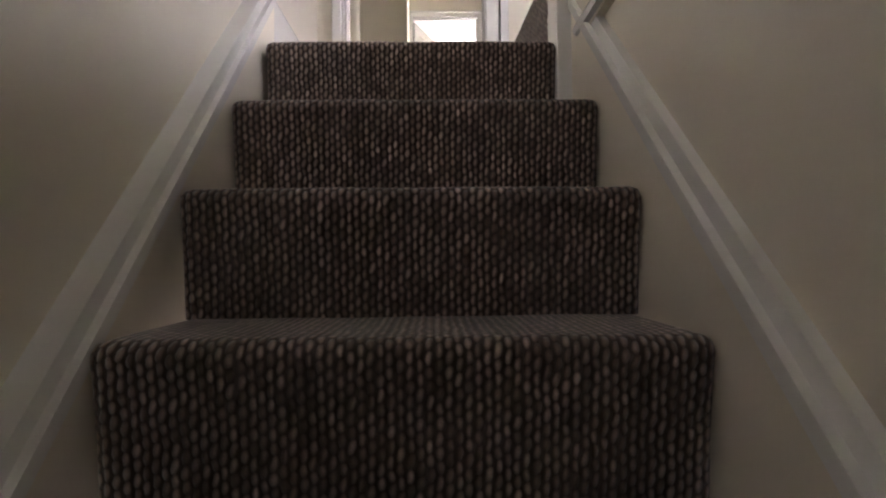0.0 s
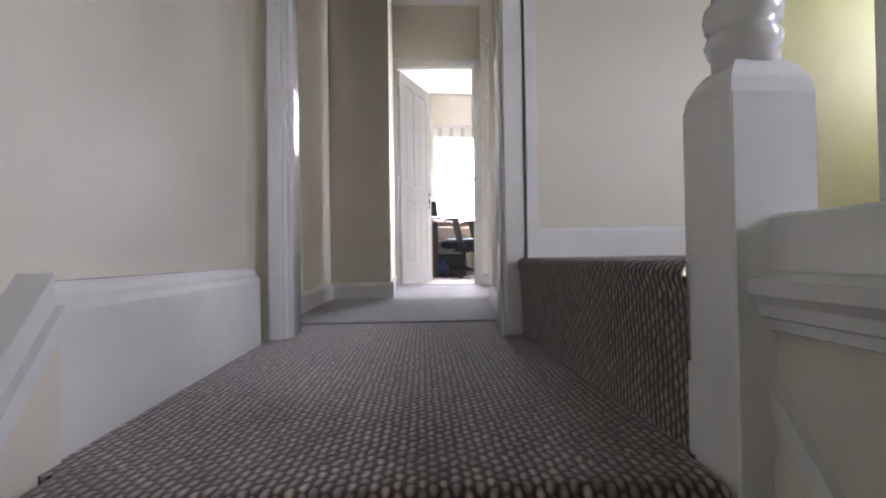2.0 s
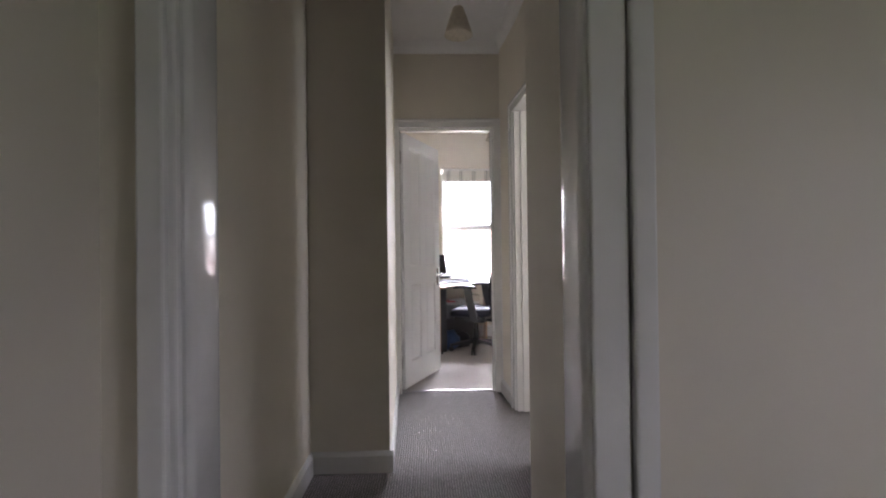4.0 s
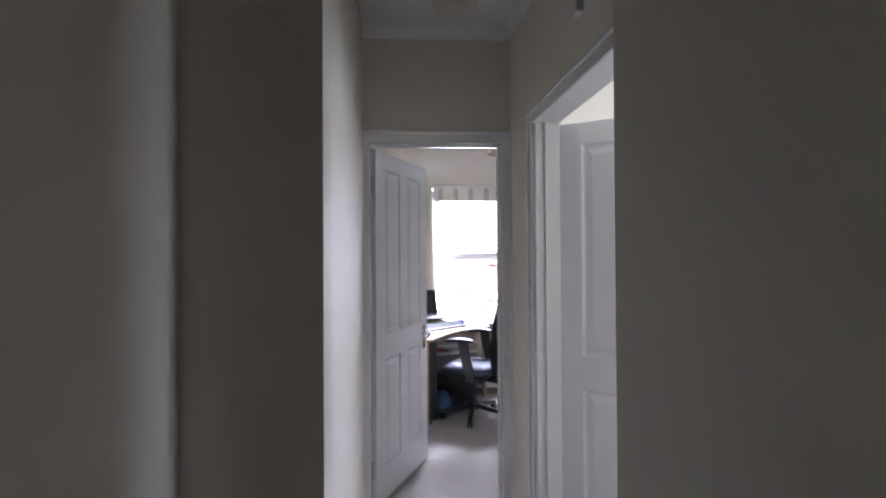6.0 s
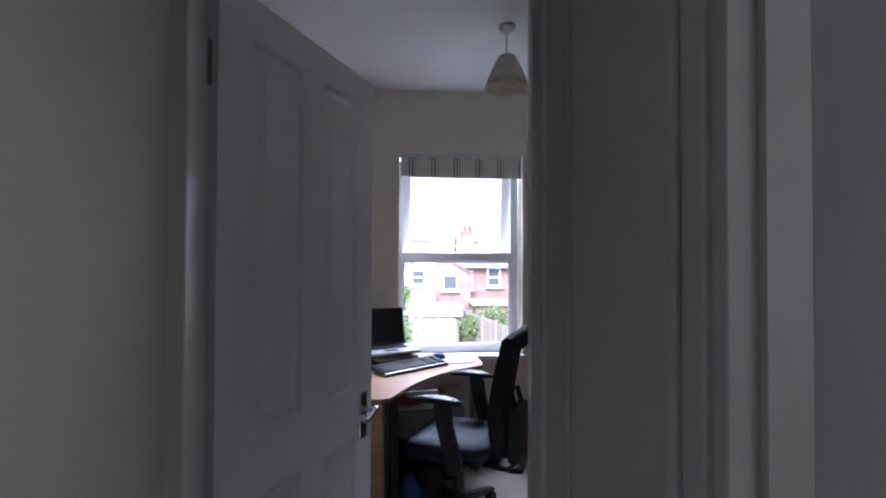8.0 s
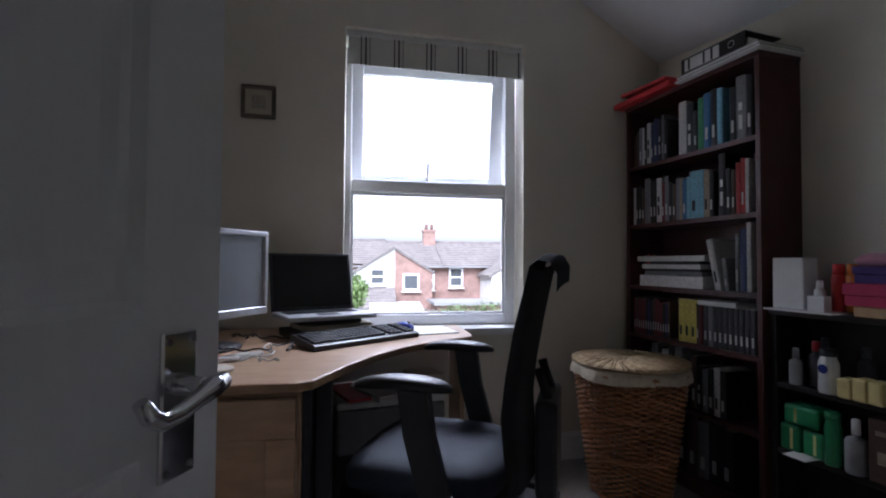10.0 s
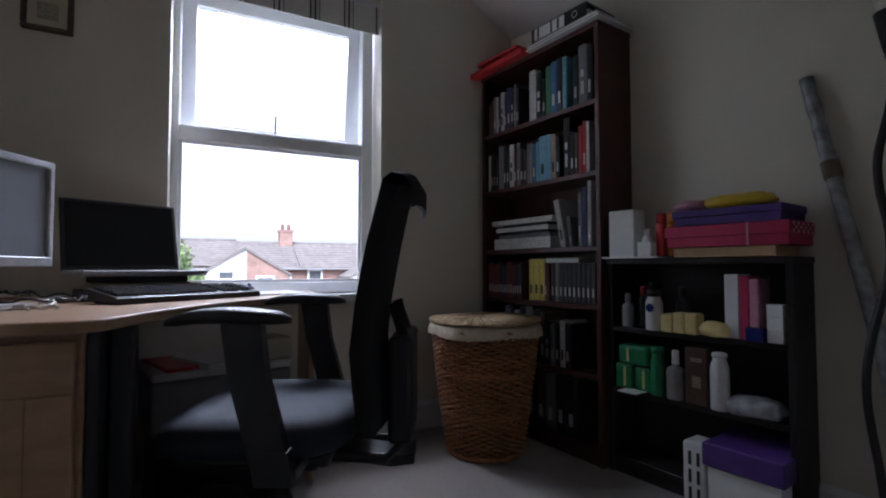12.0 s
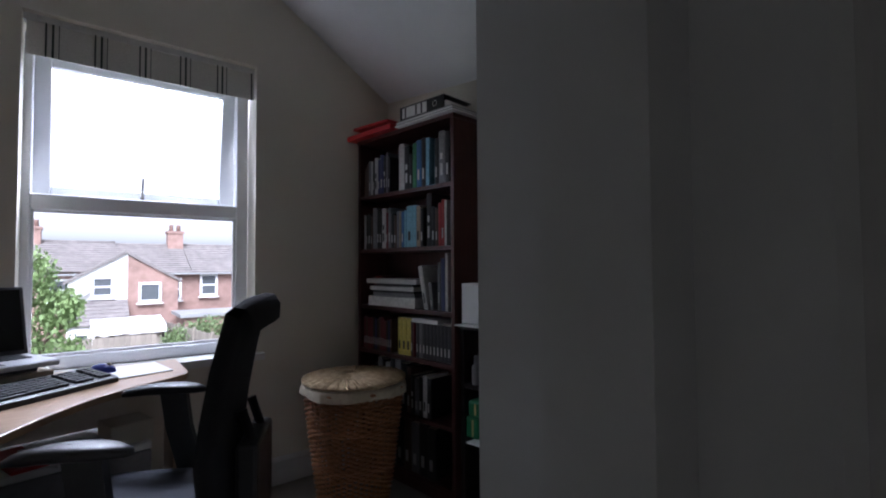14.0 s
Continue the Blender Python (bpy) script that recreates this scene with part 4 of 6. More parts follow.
keyboard()
m = pose(0.43, 7.80, DZ, 0, 0, 40)
t = thing("mouse", "dark blue glossy computer mouse on the desk", "mouse", m)
prof = [(0.034, 0.0), (0.036, 0.008), (0.033, 0.02), (0.024, 0.031), (0.011, 0.037), (0.001, 0.038)]
part("shell", Build().lathe(prof, 20, None, 0.95, 1.6), BLUE, t)
part("wheel", Build().tube([(-0.004, -0.03, 0.032), (0.004, -0.03, 0.032)], 0.009, 12), BLACKP, t)
# thin white four-sided sheet on the desk top near the window
solid("desk_white_sheet", Build().prism([(0.42, 7.60), (0.66, 7.66), (0.62, 7.90), (0.40, 7.86)], DZ + 0.0005, DZ + 0.004), PAPER, "thin flat white sheet lying on the desk", "paper")


def cables():
    random.seed(5)
    for k in range(5):
        pts = []
        x, y, a = -0.30 + 0.07 * k, 7.30 + 0.05 * k, random.uniform(0, 6)
        for i in range(26):
            a += random.uniform(-0.7, 0.7)
            x += 0.022 * math.cos(a)
            y += 0.022 * math.sin(a)
            x, y = max(-0.42, min(0.0, x)), max(7.12, min(7.5, y))
            pts.append((x, y, DZ + 0.006 + 0.010 * (k % 3) + 0.01 * math.sin(i * 0.8 + k) ** 2))
        solid("cable", Build().tube(pts, 0.0032, 6), BLACKP if k % 3 else PLASTICW, "thin loose cable coiled on the desk", "cable", group="cables on the desk")
    solid("usb_adapter", Build().box(-0.045, 0.045, -0.014, 0.014, 0, 0.016, c=0.004), PLASTICW, "small white adapter on the desk", "adapter", pose(-0.12, 7.22, DZ, 0, 0, 30))
    solid("usb_adapter", Build().box(-0.035, 0.035, -0.012, 0.012, 0, 0.014, c=0.004), PLASTICW, "small white adapter on the desk", "adapter", pose(-0.17, 7.16, DZ, 0, 0, 10))
    solid("coaster", Build().lathe([(0.05, 0), (0.052, 0.006), (0.048, 0.009)], 24), CREAMP, "pale round coaster on the desk", "coaster", Matrix.Translation((-0.17, 7.03, DZ)))


cables()

# under the desk: printer box, papers, bags
def printer():
    t = thing("printer", "grey desktop printer on the floor under the desk", "printer", pose(0.33, 7.66, 0, 0, 0, 12))
    part("body", Build().box(-0.22, 0.22, -0.17, 0.17, 0.30, 0.47, c=0.012), GREYB, t)
    part("lid", Build().box(-0.22, 0.22, -0.17, 0.17, 0.472, 0.50, c=0.008), PAPER, t)
    part("stand", Build().box(-0.20, 0.20, -0.15, 0.15, 0.0, 0.30, c=0.004), BLACKW, t)


printer()
solid("loose_paper", Build().box(-0.10, 0.12, -0.13, 0.11, 0, 0.012).box(-0.095, 0.115, -0.12, 0.115, 0.012, 0.02), PAPER, "loose white papers on the printer", "paper", pose(0.33, 7.60, 0.50, 0, 0, 30))
solid("booklet", Build().box(-0.05, 0.05, -0.14, 0.12, 0, 0.012, c=0.002), RED, "thin red booklet on the printer", "booklet", pose(0.19, 7.60, 0.50, 0, 0, 20))
solid("carton", Build().box(-0.07, 0.07, -0.07, 0.07, 0, 0.075, c=0.003), CREAMP, "small pale cardboard carton on the printer", "box", pose(0.50, 7.62, 0.50, 0, 0, 15))


def bag(name, mat, label, x, y, s, seed, zs=0.6):
    v, f, n = [], [], 14
    for j in range(9):
        ph = math.pi * j / 8
        for i in range(n):
            th = 6.28318 * i / n
            p = Vector((math.sin(ph) * math.cos(th), math.sin(ph) * math.sin(th), math.cos(ph)))
            r = 1 + 0.28 * noise.noise(p * 1.9 + Vector((seed, 0, 0)))
            v.append((p.x * s * r, p.y * s * r, max(p.z * s * zs * r, -s * zs * 0.8) + s * zs * 0.8))
    for j in range(8):
        f += [(j * n + i, j * n + (i + 1) % n, (j + 1) * n + (i + 1) % n, (j + 1) * n + i) for i in range(n)]
    return solid(name, Build().add(v, f, True), mat, label, "bag", Matrix.Translation((x, y, 0)))


bag("rucksack", DKGREY, "dark crumpled rucksack on the floor under the desk", 0.30, 7.32, 0.15, 3)
bag("carrier_bag", material("blue_nylon", (0.05, 0.10, 0.22), 0.5, scale=30, blotch=0.2), "crumpled blue bag on the floor under the desk", 0.20, 7.16, 0.11, 8, 1.1)

# ---- study: office chair ----
def office_chair():
    """Built facing +x, then turned."""
    a = math.degrees(math.atan2(0.436, -0.90))
    t = thing("office_chair", "black mesh-back office chair with blue-black seat and padded arms", "chair", pose(0.485, 7.08, 0, 0, 0, a))
    # seat pan: a rounded cushion, fuller in front
    v, f, n = [], [], 32
    for r, z in ((0.86, 0.395), (0.98, 0.41), (1.0, 0.435), (0.985, 0.46), (0.93, 0.478), (0.7, 0.488), (0.35, 0.482), (0.02, 0.478)):
        for i in range(n):
            th = 6.28318 * i / n
            c, s = math.cos(th), math.sin(th)
            x = math.copysign(abs(c) ** 0.55, c) * 0.24 * r
            y = math.copysign(abs(s) ** 0.55, s) * 0.245 * r
            v.append((x + 0.02, y, z - (0.03 * max(0, (x - 0.12) / 0.12) ** 2 if r > 0.5 else 0)))
    f = [(j * n + i, j * n + (i + 1) % n, (j + 1) * n + (i + 1) % n, (j + 1) * n + i) for j in range(7) for i in range(n)] + [tuple(range(n))]
    part("seat", Build().add(v, f, True), SEATM, t)
    part("seat_pan", Build().box(-0.17, 0.19, -0.18, 0.18, 0.365, 0.40, c=0.012), BLACKP, t)
    # backrest: curved upright panel with a rolled top
    v, f = [], []
    prof = [(-0.265, 0.44), (-0.255, 0.55), (-0.25, 0.64), (-0.262, 0.75), (-0.285, 0.88), (-0.31, 1.0), (-0.322, 1.05), (-0.342, 1.066), (-0.372, 1.06), (-0.39, 1.03), (-0.388, 0.985)]
    cols = 10
    for x, z in prof:
        w = 0.235 if z > 0.62 else 0.20 + 0.035 * (z - 0.45) / 0.17
        for i in range(cols + 1):
            q = i / cols * 2 - 1
            v.append((x + 0.025 * q * q, q * w, z - (0.02 * abs(q) ** 4 if z > 0.98 else 0)))
    k = len(v)
    v += [(x - 0.03, y * 0.99, z - (0.015 if z > 1.0 else 0)) for x, y, z in v[: (cols + 1) * 7]]
    for j in range(len(prof) - 1):
        f += [(j * (cols + 1) + i, j * (cols + 1) + i + 1, (j + 1) * (cols + 1) + i + 1, (j + 1) * (cols + 1) + i) for i in range(cols)]
    for j in range(6):
        f += [(k + j * (cols + 1) + i, k + j * (cols + 1) + i + 1, k + (j + 1) * (cols + 1) + i + 1, k + (j + 1) * (cols + 1) + i) for i in range(cols)]
        for e in (0, cols):
            p0, p1 = j * (cols + 1) + e, (j + 1) * (cols + 1) + e
            f.append((p0, p1, k + p1, k + p0))
    f += [(i, i + 1, k + i + 1, k + i) for i in range(cols)]
    part("backrest", Build().add(v, f, True), BLACKF, t)
    # spine behind the backrest and its lever
    for y in (-0.07, 0.07):
        part("back_bar", Build().tube([(-0.10, y, 0.36), (-0.29, y, 0.345), (-0.345, y, 0.40), (-0.345, y, 0.62), (-0.305, y, 0.74)], 0.015, 8), BLACKP, t)
    part("back_carrier", Build().box(-0.36, -0.30, -0.13, 0.13, 0.40, 0.66, c=0.012), BLACKP, t)
    part("lumbar_knob", Build().tube([(-0.33, -0.12, 0.52), (-0.33, -0.165, 0.52)], 0.022, 14), BLACKP, t)
    part("tilt_lever", Build().prism([(-0.36, 0.325), (-0.30, 0.318), (-0.10, 0.345), (-0.10, 0.37), (-0.30, 0.345), (-0.36, 0.352)], -0.05, 0.05, axis="y"), BLACKP, t)
    for sgn in (-1, 1):
        y = 0.29 * sgn
        v, f, n = [], [], 18
        for z, r in ((0.0, 0.80), (0.006, 1.0), (0.018, 1.0), (0.026, 0.86), (0.029, 0.5), (0.030, 0.02)):
            for i in range(n):
                th = 6.28318 * i / n
                x = math.cos(th) * 0.135 * r
                v.append((x + 0.02, y + math.sin(th) * 0.043 * r * (1 - 0.15 * x / 0.135), 0.717 + z - 0.9 * x * x * (1 if x > 0 else 0.6)))
        f = [(j * n + i, j * n + (i + 1) % n, (j + 1) * n + (i + 1) % n, (j + 1) * n + i) for j in range(5) for i in range(n)] + [tuple(range(n))]
        pad = part("armrest", Build().add(v, f, True), BLACKP, t)
        b = Build().prism([(-0.115, 0.43), (-0.035, 0.43), (0.012, 0.60), (0.03, 0.72), (-0.052, 0.72), (-0.068, 0.60)], y - 0.016, y + 0.016, axis="y")
        ab = part("arm_post", b, BLACKP, t)
        part("arm_bracket", Build().box(-0.125, -0.035, min(sgn * 0.15, y), max(sgn * 0.15, y), 0.38, 0.41, c=0.005).prism([(-0.125, 0.38), (-0.045, 0.38), (-0.033, 0.45), (-0.113, 0.45)], y - 0.017, y + 0.017, axis="y"), BLACKP, t)
    part("mechanism", Build().box(-0.12, 0.10, -0.09, 0.09, 0.32, 0.366, c=0.01), BLACKP, t)
    part("gas_column", Build().lathe([(0.032, 0.10), (0.032, 0.22), (0.026, 0.225), (0.022, 0.33)], 16), BLACKP, t)
    part("base_hub", Build().lathe([(0.045, 0.075), (0.05, 0.10), (0.045, 0.13), (0.034, 0.15)], 18), BLACKP, t)
    for i in range(5):
        an = 2 * math.pi * i / 5 + 0.55
        m = Matrix.Rotation(an, 4, "Z")
        part("base_leg", Build().prism([(0.03, 0.085), (0.03, 0.13), (0.29, 0.082), (0.30, 0.07), (0.29, 0.058)], -0.018, 0.018, m, "y"), BLACKP, t)
        c = Build()
        for e in (-0.02, 0.008):
            c.tube([m @ Vector((0.285, e, 0.028)), m @ Vector((0.285, e + 0.014, 0.028))], 0.028, 14)
        c.tube([m @ Vector((0.285, 0, 0.03)), m @ Vector((0.285, 0, 0.07))], 0.008, 8)
        part("castor", c, BLACKP, t)


office_chair()

# ---- study: wicker basket ----
def basket():
    t = thing("laundry_basket", "round wicker laundry basket with cloth lining and flat lid", "basket", Matrix.Translation((1.46, 7.64, 0)) @ Matrix.Diagonal((1.09, 1.09, 1.045, 1)))
    def rad(z):
        return 0.148 + 0.069 * (z / 0.52) ** 0.8
    n = 132
    b = Build()
    rows = 48
    for j in range(rows):
        z = 0.02 + j * 0.0107
        band = j in (15, 16, 31, 32)
        pts = []
        for i in range(n):
            th = 6.28318 * i / n
            ph = (1 if j % 2 else -1) * math.cos(th * 22)
            r = rad(z) + (0.004 if band else 0.0105) * ph + (0.004 if band else 0)
            pts.append((r * math.cos(th), r * math.sin(th), z + (0.0015 * math.sin(5 * th + j))))
        part("weave_ring", Build().tube(pts, 0.0066 if band else 0.0048, 5, closed=True), WICKER, t)
    for i in range(44):
        th = 6.28318 * (i + 0.5) / 44
        part("stake", Build().tube([(rad(z) * math.cos(th), rad(z) * math.sin(th), z) for z in (0.005, 0.15, 0.32, 0.53)], 0.005, 5), WICKER, t)
    for z, r in ((0.012, 0.010), (0.53, 0.009)):
        pts = [((rad(z) + 0.004 + 0.003 * math.sin(i * 1.2)) * math.cos(6.28318 * i / 80), (rad(z) + 0.004 + 0.003 * math.sin(i * 1.2)) * math.sin(6.28318 * i / 80), z + 0.003 * math.cos(i * 1.2)) for i in range(80)]
        part("rim", Build().tube(pts, r, 6, closed=True), WICKER, t)
    # lining folded over the rim, with loose ruffles
    v, f, k = [], [], 96
    for q, (dr, z) in enumerate(((-0.006, 0.50), (0.0, 0.552), (0.012, 0.558), (0.017, 0.54), (0.020, 0.518), (0.020, 0.508))):
        for i in range(k):
            th = 6.28318 * i / k
            w = 0.004 * math.sin(9 * th + 1) + 0.003 * math.sin(23 * th)
            r = rad(0.52) + dr + (w if q > 2 else 0)
            v.append((r * math.cos(th), r * math.sin(th), z + (0.006 * math.sin(4 * th + 2) if q > 3 else 0)))
    f = [(j * k + i, j * k + (i + 1) % k, (j + 1) * k + (i + 1) % k, (j + 1) * k + i) for j in range(5) for i in range(k)]
    part("cloth_lining", Build().add(v, f, True), LINEN, t)
    # lid: spokes of raffia over a disc
    part("lid", Build().lathe([(0.222, 0.556), (0.236, 0.562), (0.236, 0.570), (0.20, 0.577), (0.1, 0.582), (0.01, 0.583)], 40), LIDM, t)
    b = Build()
    for i in range(60):
        th = 6.28318 * i / 60 + 0.02 * math.sin(i * 3)
        b.tube([(0.03 * math.cos(th), 0.03 * math.sin(th), 0.584), (0.13 * math.cos(th + 0.12), 0.13 * math.sin(th + 0.12), 0.583), (0.235 * math.cos(th + 0.3), 0.235 * math.sin(th + 0.3), 0.571)], 0.005, 5)
    part("lid_weave", b, LIDM, t)


basket()

# ---- study: bookcases ----
BC = Matrix.Translation((1.775, 7.225, 0)) @ Matrix.Rotation(radians(8.1), 4, "Z")
LC = Matrix.Translation((1.805, 7.215, 0)) @ Matrix.Rotation(radians(9.5), 4, "Z")


def bookcase(name, label, m, w, d, h, shelves, mat, th=0.022):
    """Front along local +y at x = 0, depth along +x."""
    t = thing(name, label, "bookcase", m)
    part("side_panel", Build().box(0, d, 0, th, 0, h, c=0.002), mat, t)
    part("side_panel", Build().box(0, d, w - th, w, 0, h, c=0.002), mat, t)
    part("top_panel", Build().box(-0.006, d, -0.004, w + 0.004, h, h + th, c=0.003), mat, t)
    part("back_panel", Build().box(d - 0.006, d, th, w - th, 0.05, h), mat, t)
    part("plinth", Build().box(0.012, 0.03, th, w - th, 0, 0.06), mat, t)
    for z in shelves:
        part("shelf", Build().box(0.004, d - 0.006, th, w - th, z - th, z, c=0.002), mat, t)
    return t


bookcase("bookcase", "tall dark mahogany bookcase filled with books", BC, 0.785, 0.225, 1.868, (0.08, 0.375, 0.672, 0.925, 1.248, 1.558), MAHOG)
bookcase("low_bookcase", "low black-brown bookcase with toiletries on its shelves", LC @ Matrix.Translation((0, -0.66, 0)), 0.665, 0.175, 0.845, (0.07, 0.345, 0.592), BLACKW)

PAL = {}


def cover(c):
    if c not in PAL:
        PAL[c] = material("book_cloth", c, 0.5, scale=60, color2=tuple(x * 0.75 for x in c), blotch=0.08)
    return PAL[c]


BLK, GRY, WHT, NAVY, BLU, LBL, TEAL, GRN, REDC, YEL, BRN, TAN, MAR = (0.018, 0.018, 0.02), (0.2, 0.2, 0.21), (0.62, 0.61, 0.59), (0.03, 0.04, 0.13), (0.05, 0.16, 0.36), (0.22, 0.48, 0.62), (0.05, 0.32, 0.33), (0.06, 0.28, 0.12), (0.42, 0.03, 0.03), (0.68, 0.58, 0.12), (0.09, 0.05, 0.035), (0.36, 0.28, 0.2), (0.16, 0.02, 0.03)


def book(m, y, z, t, h, d, col, bars=1, tilt=0.0, x=0.02, mark=None):
    """One upright book: cover with a rounded spine, page block, marks on the spine."""
    o = thing("book", "upright %s book on the bookcase shelf" % mark if mark else "upright hardback book on the bookcase shelf", "book", m @ pose(x, y, z, tilt), group="books on the shelves")
    b = Build()
    r = min(0.006, t * 0.3)
    prof = [(0.0, t * 0.5 - t * 0.22), (0.0, t * 0.5 + t * 0.22), (r * 0.6, t), (d, t), (d, 0.0), (r * 0.6, 0.0)]
    b.prism([(p[0], p[1]) for p in prof], 0.0, h)
    part("cover", b, cover(col), o)
    part("page_block", Build().box(r + 0.003, d - 0.003, 0.0025, t - 0.0025, h - 0.004, h + 0.0006), CREAMP, o)
    lum = sum(col)
    mk = cover(WHT) if lum < 0.7 else cover(BLK)
    for k in range(bars):
        z0 = h * (0.16 + 0.30 * k)
        part("spine_mark", Build().box(-0.0012, 0.001, t * 0.32, t * 0.68, z0, z0 + h * (0.22 if k == 0 else 0.12)), mk, o)


def row(m, y, z, specs, x=0.02):
    for sp in specs:
        t, h, col, bars = sp
        book(m, y - t, z, t, h, 0.15 + 0.25 * h * 0.2, col, bars, 0, x)
        y -= t + 0.0012
    return y


random.seed(11)
Y0 = 0.785 - 0.03
# shelf under the top
row(BC, Y0 - 0.005, 1.559, [(0.02, 0.17, BRN, 0), (0.018, 0.19, BRN, 0), (0.024, 0.205, GRY, 1), (0.012, 0.2, WHT, 0), (0.018, 0.2, BLK, 1), (0.028, 0.215, WHT, 2), (0.02, 0.2, NAVY, 1), (0.03, 0.225, NAVY, 1), (0.022, 0.215, BLK, 2), (0.016, 0.23, GRY, 1), (0.02, 0.2, BLK, 1)])
row(BC, 0.435, 1.559, [(0.045, 0.255, WHT, 0), (0.04, 0.235, BLK, 2), (0.024, 0.19, BLK, 1), (0.03, 0.24, GRN, 0), (0.038, 0.25, BLU, 1), (0.032, 0.255, BLK, 1), (0.026, 0.25, LBL, 0)])
row(BC, 0.155, 1.559, [(0.03, 0.23, BLK, 1), (0.045, 0.265, GRY, 2), (0.03, 0.255, BLK, 1)])
# second shelf
row(BC, Y0, 1.249, [(0.018, 0.2, WHT, 0), (0.02, 0.2, BLK, 1), (0.024, 0.205, BLK, 1), (0.018, 0.19, BRN, 1), (0.04, 0.235, GRY, 0), (0.02, 0.22, BLK, 1), (0.022, 0.215, BLK, 1), (0.034, 0.225, WHT, 2), (0.02, 0.2, MAR, 1), (0.024, 0.225, GRY, 1), (0.024, 0.19, BLK, 1), (0.022, 0.18, BRN, 1), (0.02, 0.2, GRY, 0), (0.016, 0.2, TAN, 0), (0.024, 0.195, BLU, 1), (0.018, 0.2, LBL, 0), (0.05, 0.22, LBL, 1), (0.026, 0.22, LBL, 0), (0.03, 0.215, TAN, 1), (0.024, 0.2, BLK, 1)])
row(BC, 0.215, 1.249, [(0.036, 0.27, BLK, 2), (0.026, 0.2, BLK, 1), (0.02, 0.19, BRN, 1), (0.022, 0.215, REDC, 0), (0.02, 0.23, REDC, 1), (0.016, 0.225, WHT, 0)])
# third shelf: short books behind flat folders, a few leaning
row(BC, Y0, 0.926, [(0.022, 0.16, MAR, 1), (0.02, 0.165, REDC, 0), (0.02, 0.15, TAN, 1), (0.022, 0.165, MAR, 1), (0.02, 0.15, BLK, 1), (0.03, 0.14, BRN, 1)], 0.09)
row(BC, 0.135, 0.926, [(0.02, 0.24, GRY, 1), (0.03, 0.26, NAVY, 0), (0.02, 0.285, WHT, 0)])
book(BC, 0.205, 0.926, 0.03, 0.23, 0.19, WHT, 1, -12)
book(BC, 0.165, 0.926, 0.02, 0.14, 0.17, GRY, 1, -8)
zf = 0.926
for i, (h, c, dx, w) in enumerate(((0.055, WHT, 0.0, 0.40), (0.02, GRY, 0.01, 0.37), (0.012, BLK, 0.005, 0.36), (0.022, WHT, -0.004, 0.38), (0.014, BLK, 0.01, 0.34), (0.026, WHT, 0.0, 0.42))):
    b = Build().box(-0.005 + dx, 0.19, 0.27 - (w - 0.38) * 0.5, 0.27 + w * 0.98, 0, h, c=0.002)
    solid("document_folder", b, cover(c), "%s document folder lying flat in a stack" % {WHT: "white", GRY: "grey", BLK: "black"}[c], "folder", BC @ pose(0.004, 0.02, zf), "folders in the stack")
    zf += h + 0.0005
# fourth shelf: thin cases, three yellow books, a row of alike grey volumes with a flat box on them
row(BC, Y0, 0.673, [(0.016, 0.17 + 0.02 * random.random(), random.choice((BLK, NAVY, BLK, BRN, MAR)), 1) for _ in range(15)])
row(BC, 0.445, 0.673, [(0.034, 0.2, YEL, 1), (0.034, 0.2, YEL, 1), (0.034, 0.2, YEL, 1), (0.016, 0.185, BRN, 1), (0.012, 0.18, MAR, 0)])
row(BC, 0.300, 0.673, [(0.0245, 0.18, GRY if i == 1 else (0.06, 0.06, 0.065), 1) for i in range(10)])
solid("media_box", Build().box(0, 0.12, 0, 0.20, 0, 0.022, c=0.004), PAPER, "flat white box lying on a row of books", "box", BC @ pose(0.016, 0.13, 0.8536))
# lower shelves, in shade
row(BC, Y0 - 0.1, 0.376, [(0.03, 0.22, BLK, 1), (0.04, 0.26, GRY, 1), (0.028, 0.25, BLK, 1), (0.04, 0.24, WHT, 1), (0.04, 0.265, BLK, 1), (0.046, 0.265, GRY, 0), (0.05, 0.25, BLK, 1), (0.03, 0.24, BRN, 1), (0.03, 0.2, BLK, 2), (0.03, 0.19, GRY, 1), (0.03, 0.2, BLK, 1), (0.03, 0.21, WHT, 1), (0.03, 0.2, BLK, 1)])
row(BC, Y0 - 0.1, 0.081, [(0.05, 0.24, BLK, 1), (0.05, 0.25, GRY, 1), (0.05, 0.26, BLK, 1), (0.04, 0.25, GRY, 0), (0.06, 0.26, BLK, 1), (0.06, 0.26, BRN, 1), (0.06, 0.25, GRY, 1), (0.06, 0.26, BLK, 1), (0.06, 0.25, BLK, 1)])

# on top of the tall bookcase
m = BC @ pose(0, 0, 1.8905)
t = thing("box_file", "red card folder lying on top of the bookcase", "folder", m)
part("folder_lower", Build().box(-0.05, 0.2, 0.42, 0.83, 0, 0.028, c=0.003), RED, t)
part("folder_upper", Build().box(-0.04, 0.2, 0.46, 0.78, 0.029, 0.045, pose(0, 0, 0, 2), c=0.002), RED, t)
t = thing("magazine_stack", "stack of grey magazines under a ring binder", "magazines", m)
for i in range(4):
    part("magazine", Build().box(-0.035 + 0.006 * (i % 2), 0.215, -0.03 + 0.004 * i, 0.40 - 0.006 * i, 0.007 * i, 0.007 * i + 0.0062), GREYB if i % 2 else PAPER, t)
t = thing("lever_arch_file", "black and white lever arch file lying flat", "binder", BC @ pose(-0.012, 0.05, 1.9205, 0, 0, 2))
part("cover", Build().box(0, 0.21, 0, 0.32, 0, 0.004).box(0, 0.21, 0, 0.32, 0.066, 0.070).box(0, 0.004, 0, 0.32, 0, 0.07), BLACKP, t)
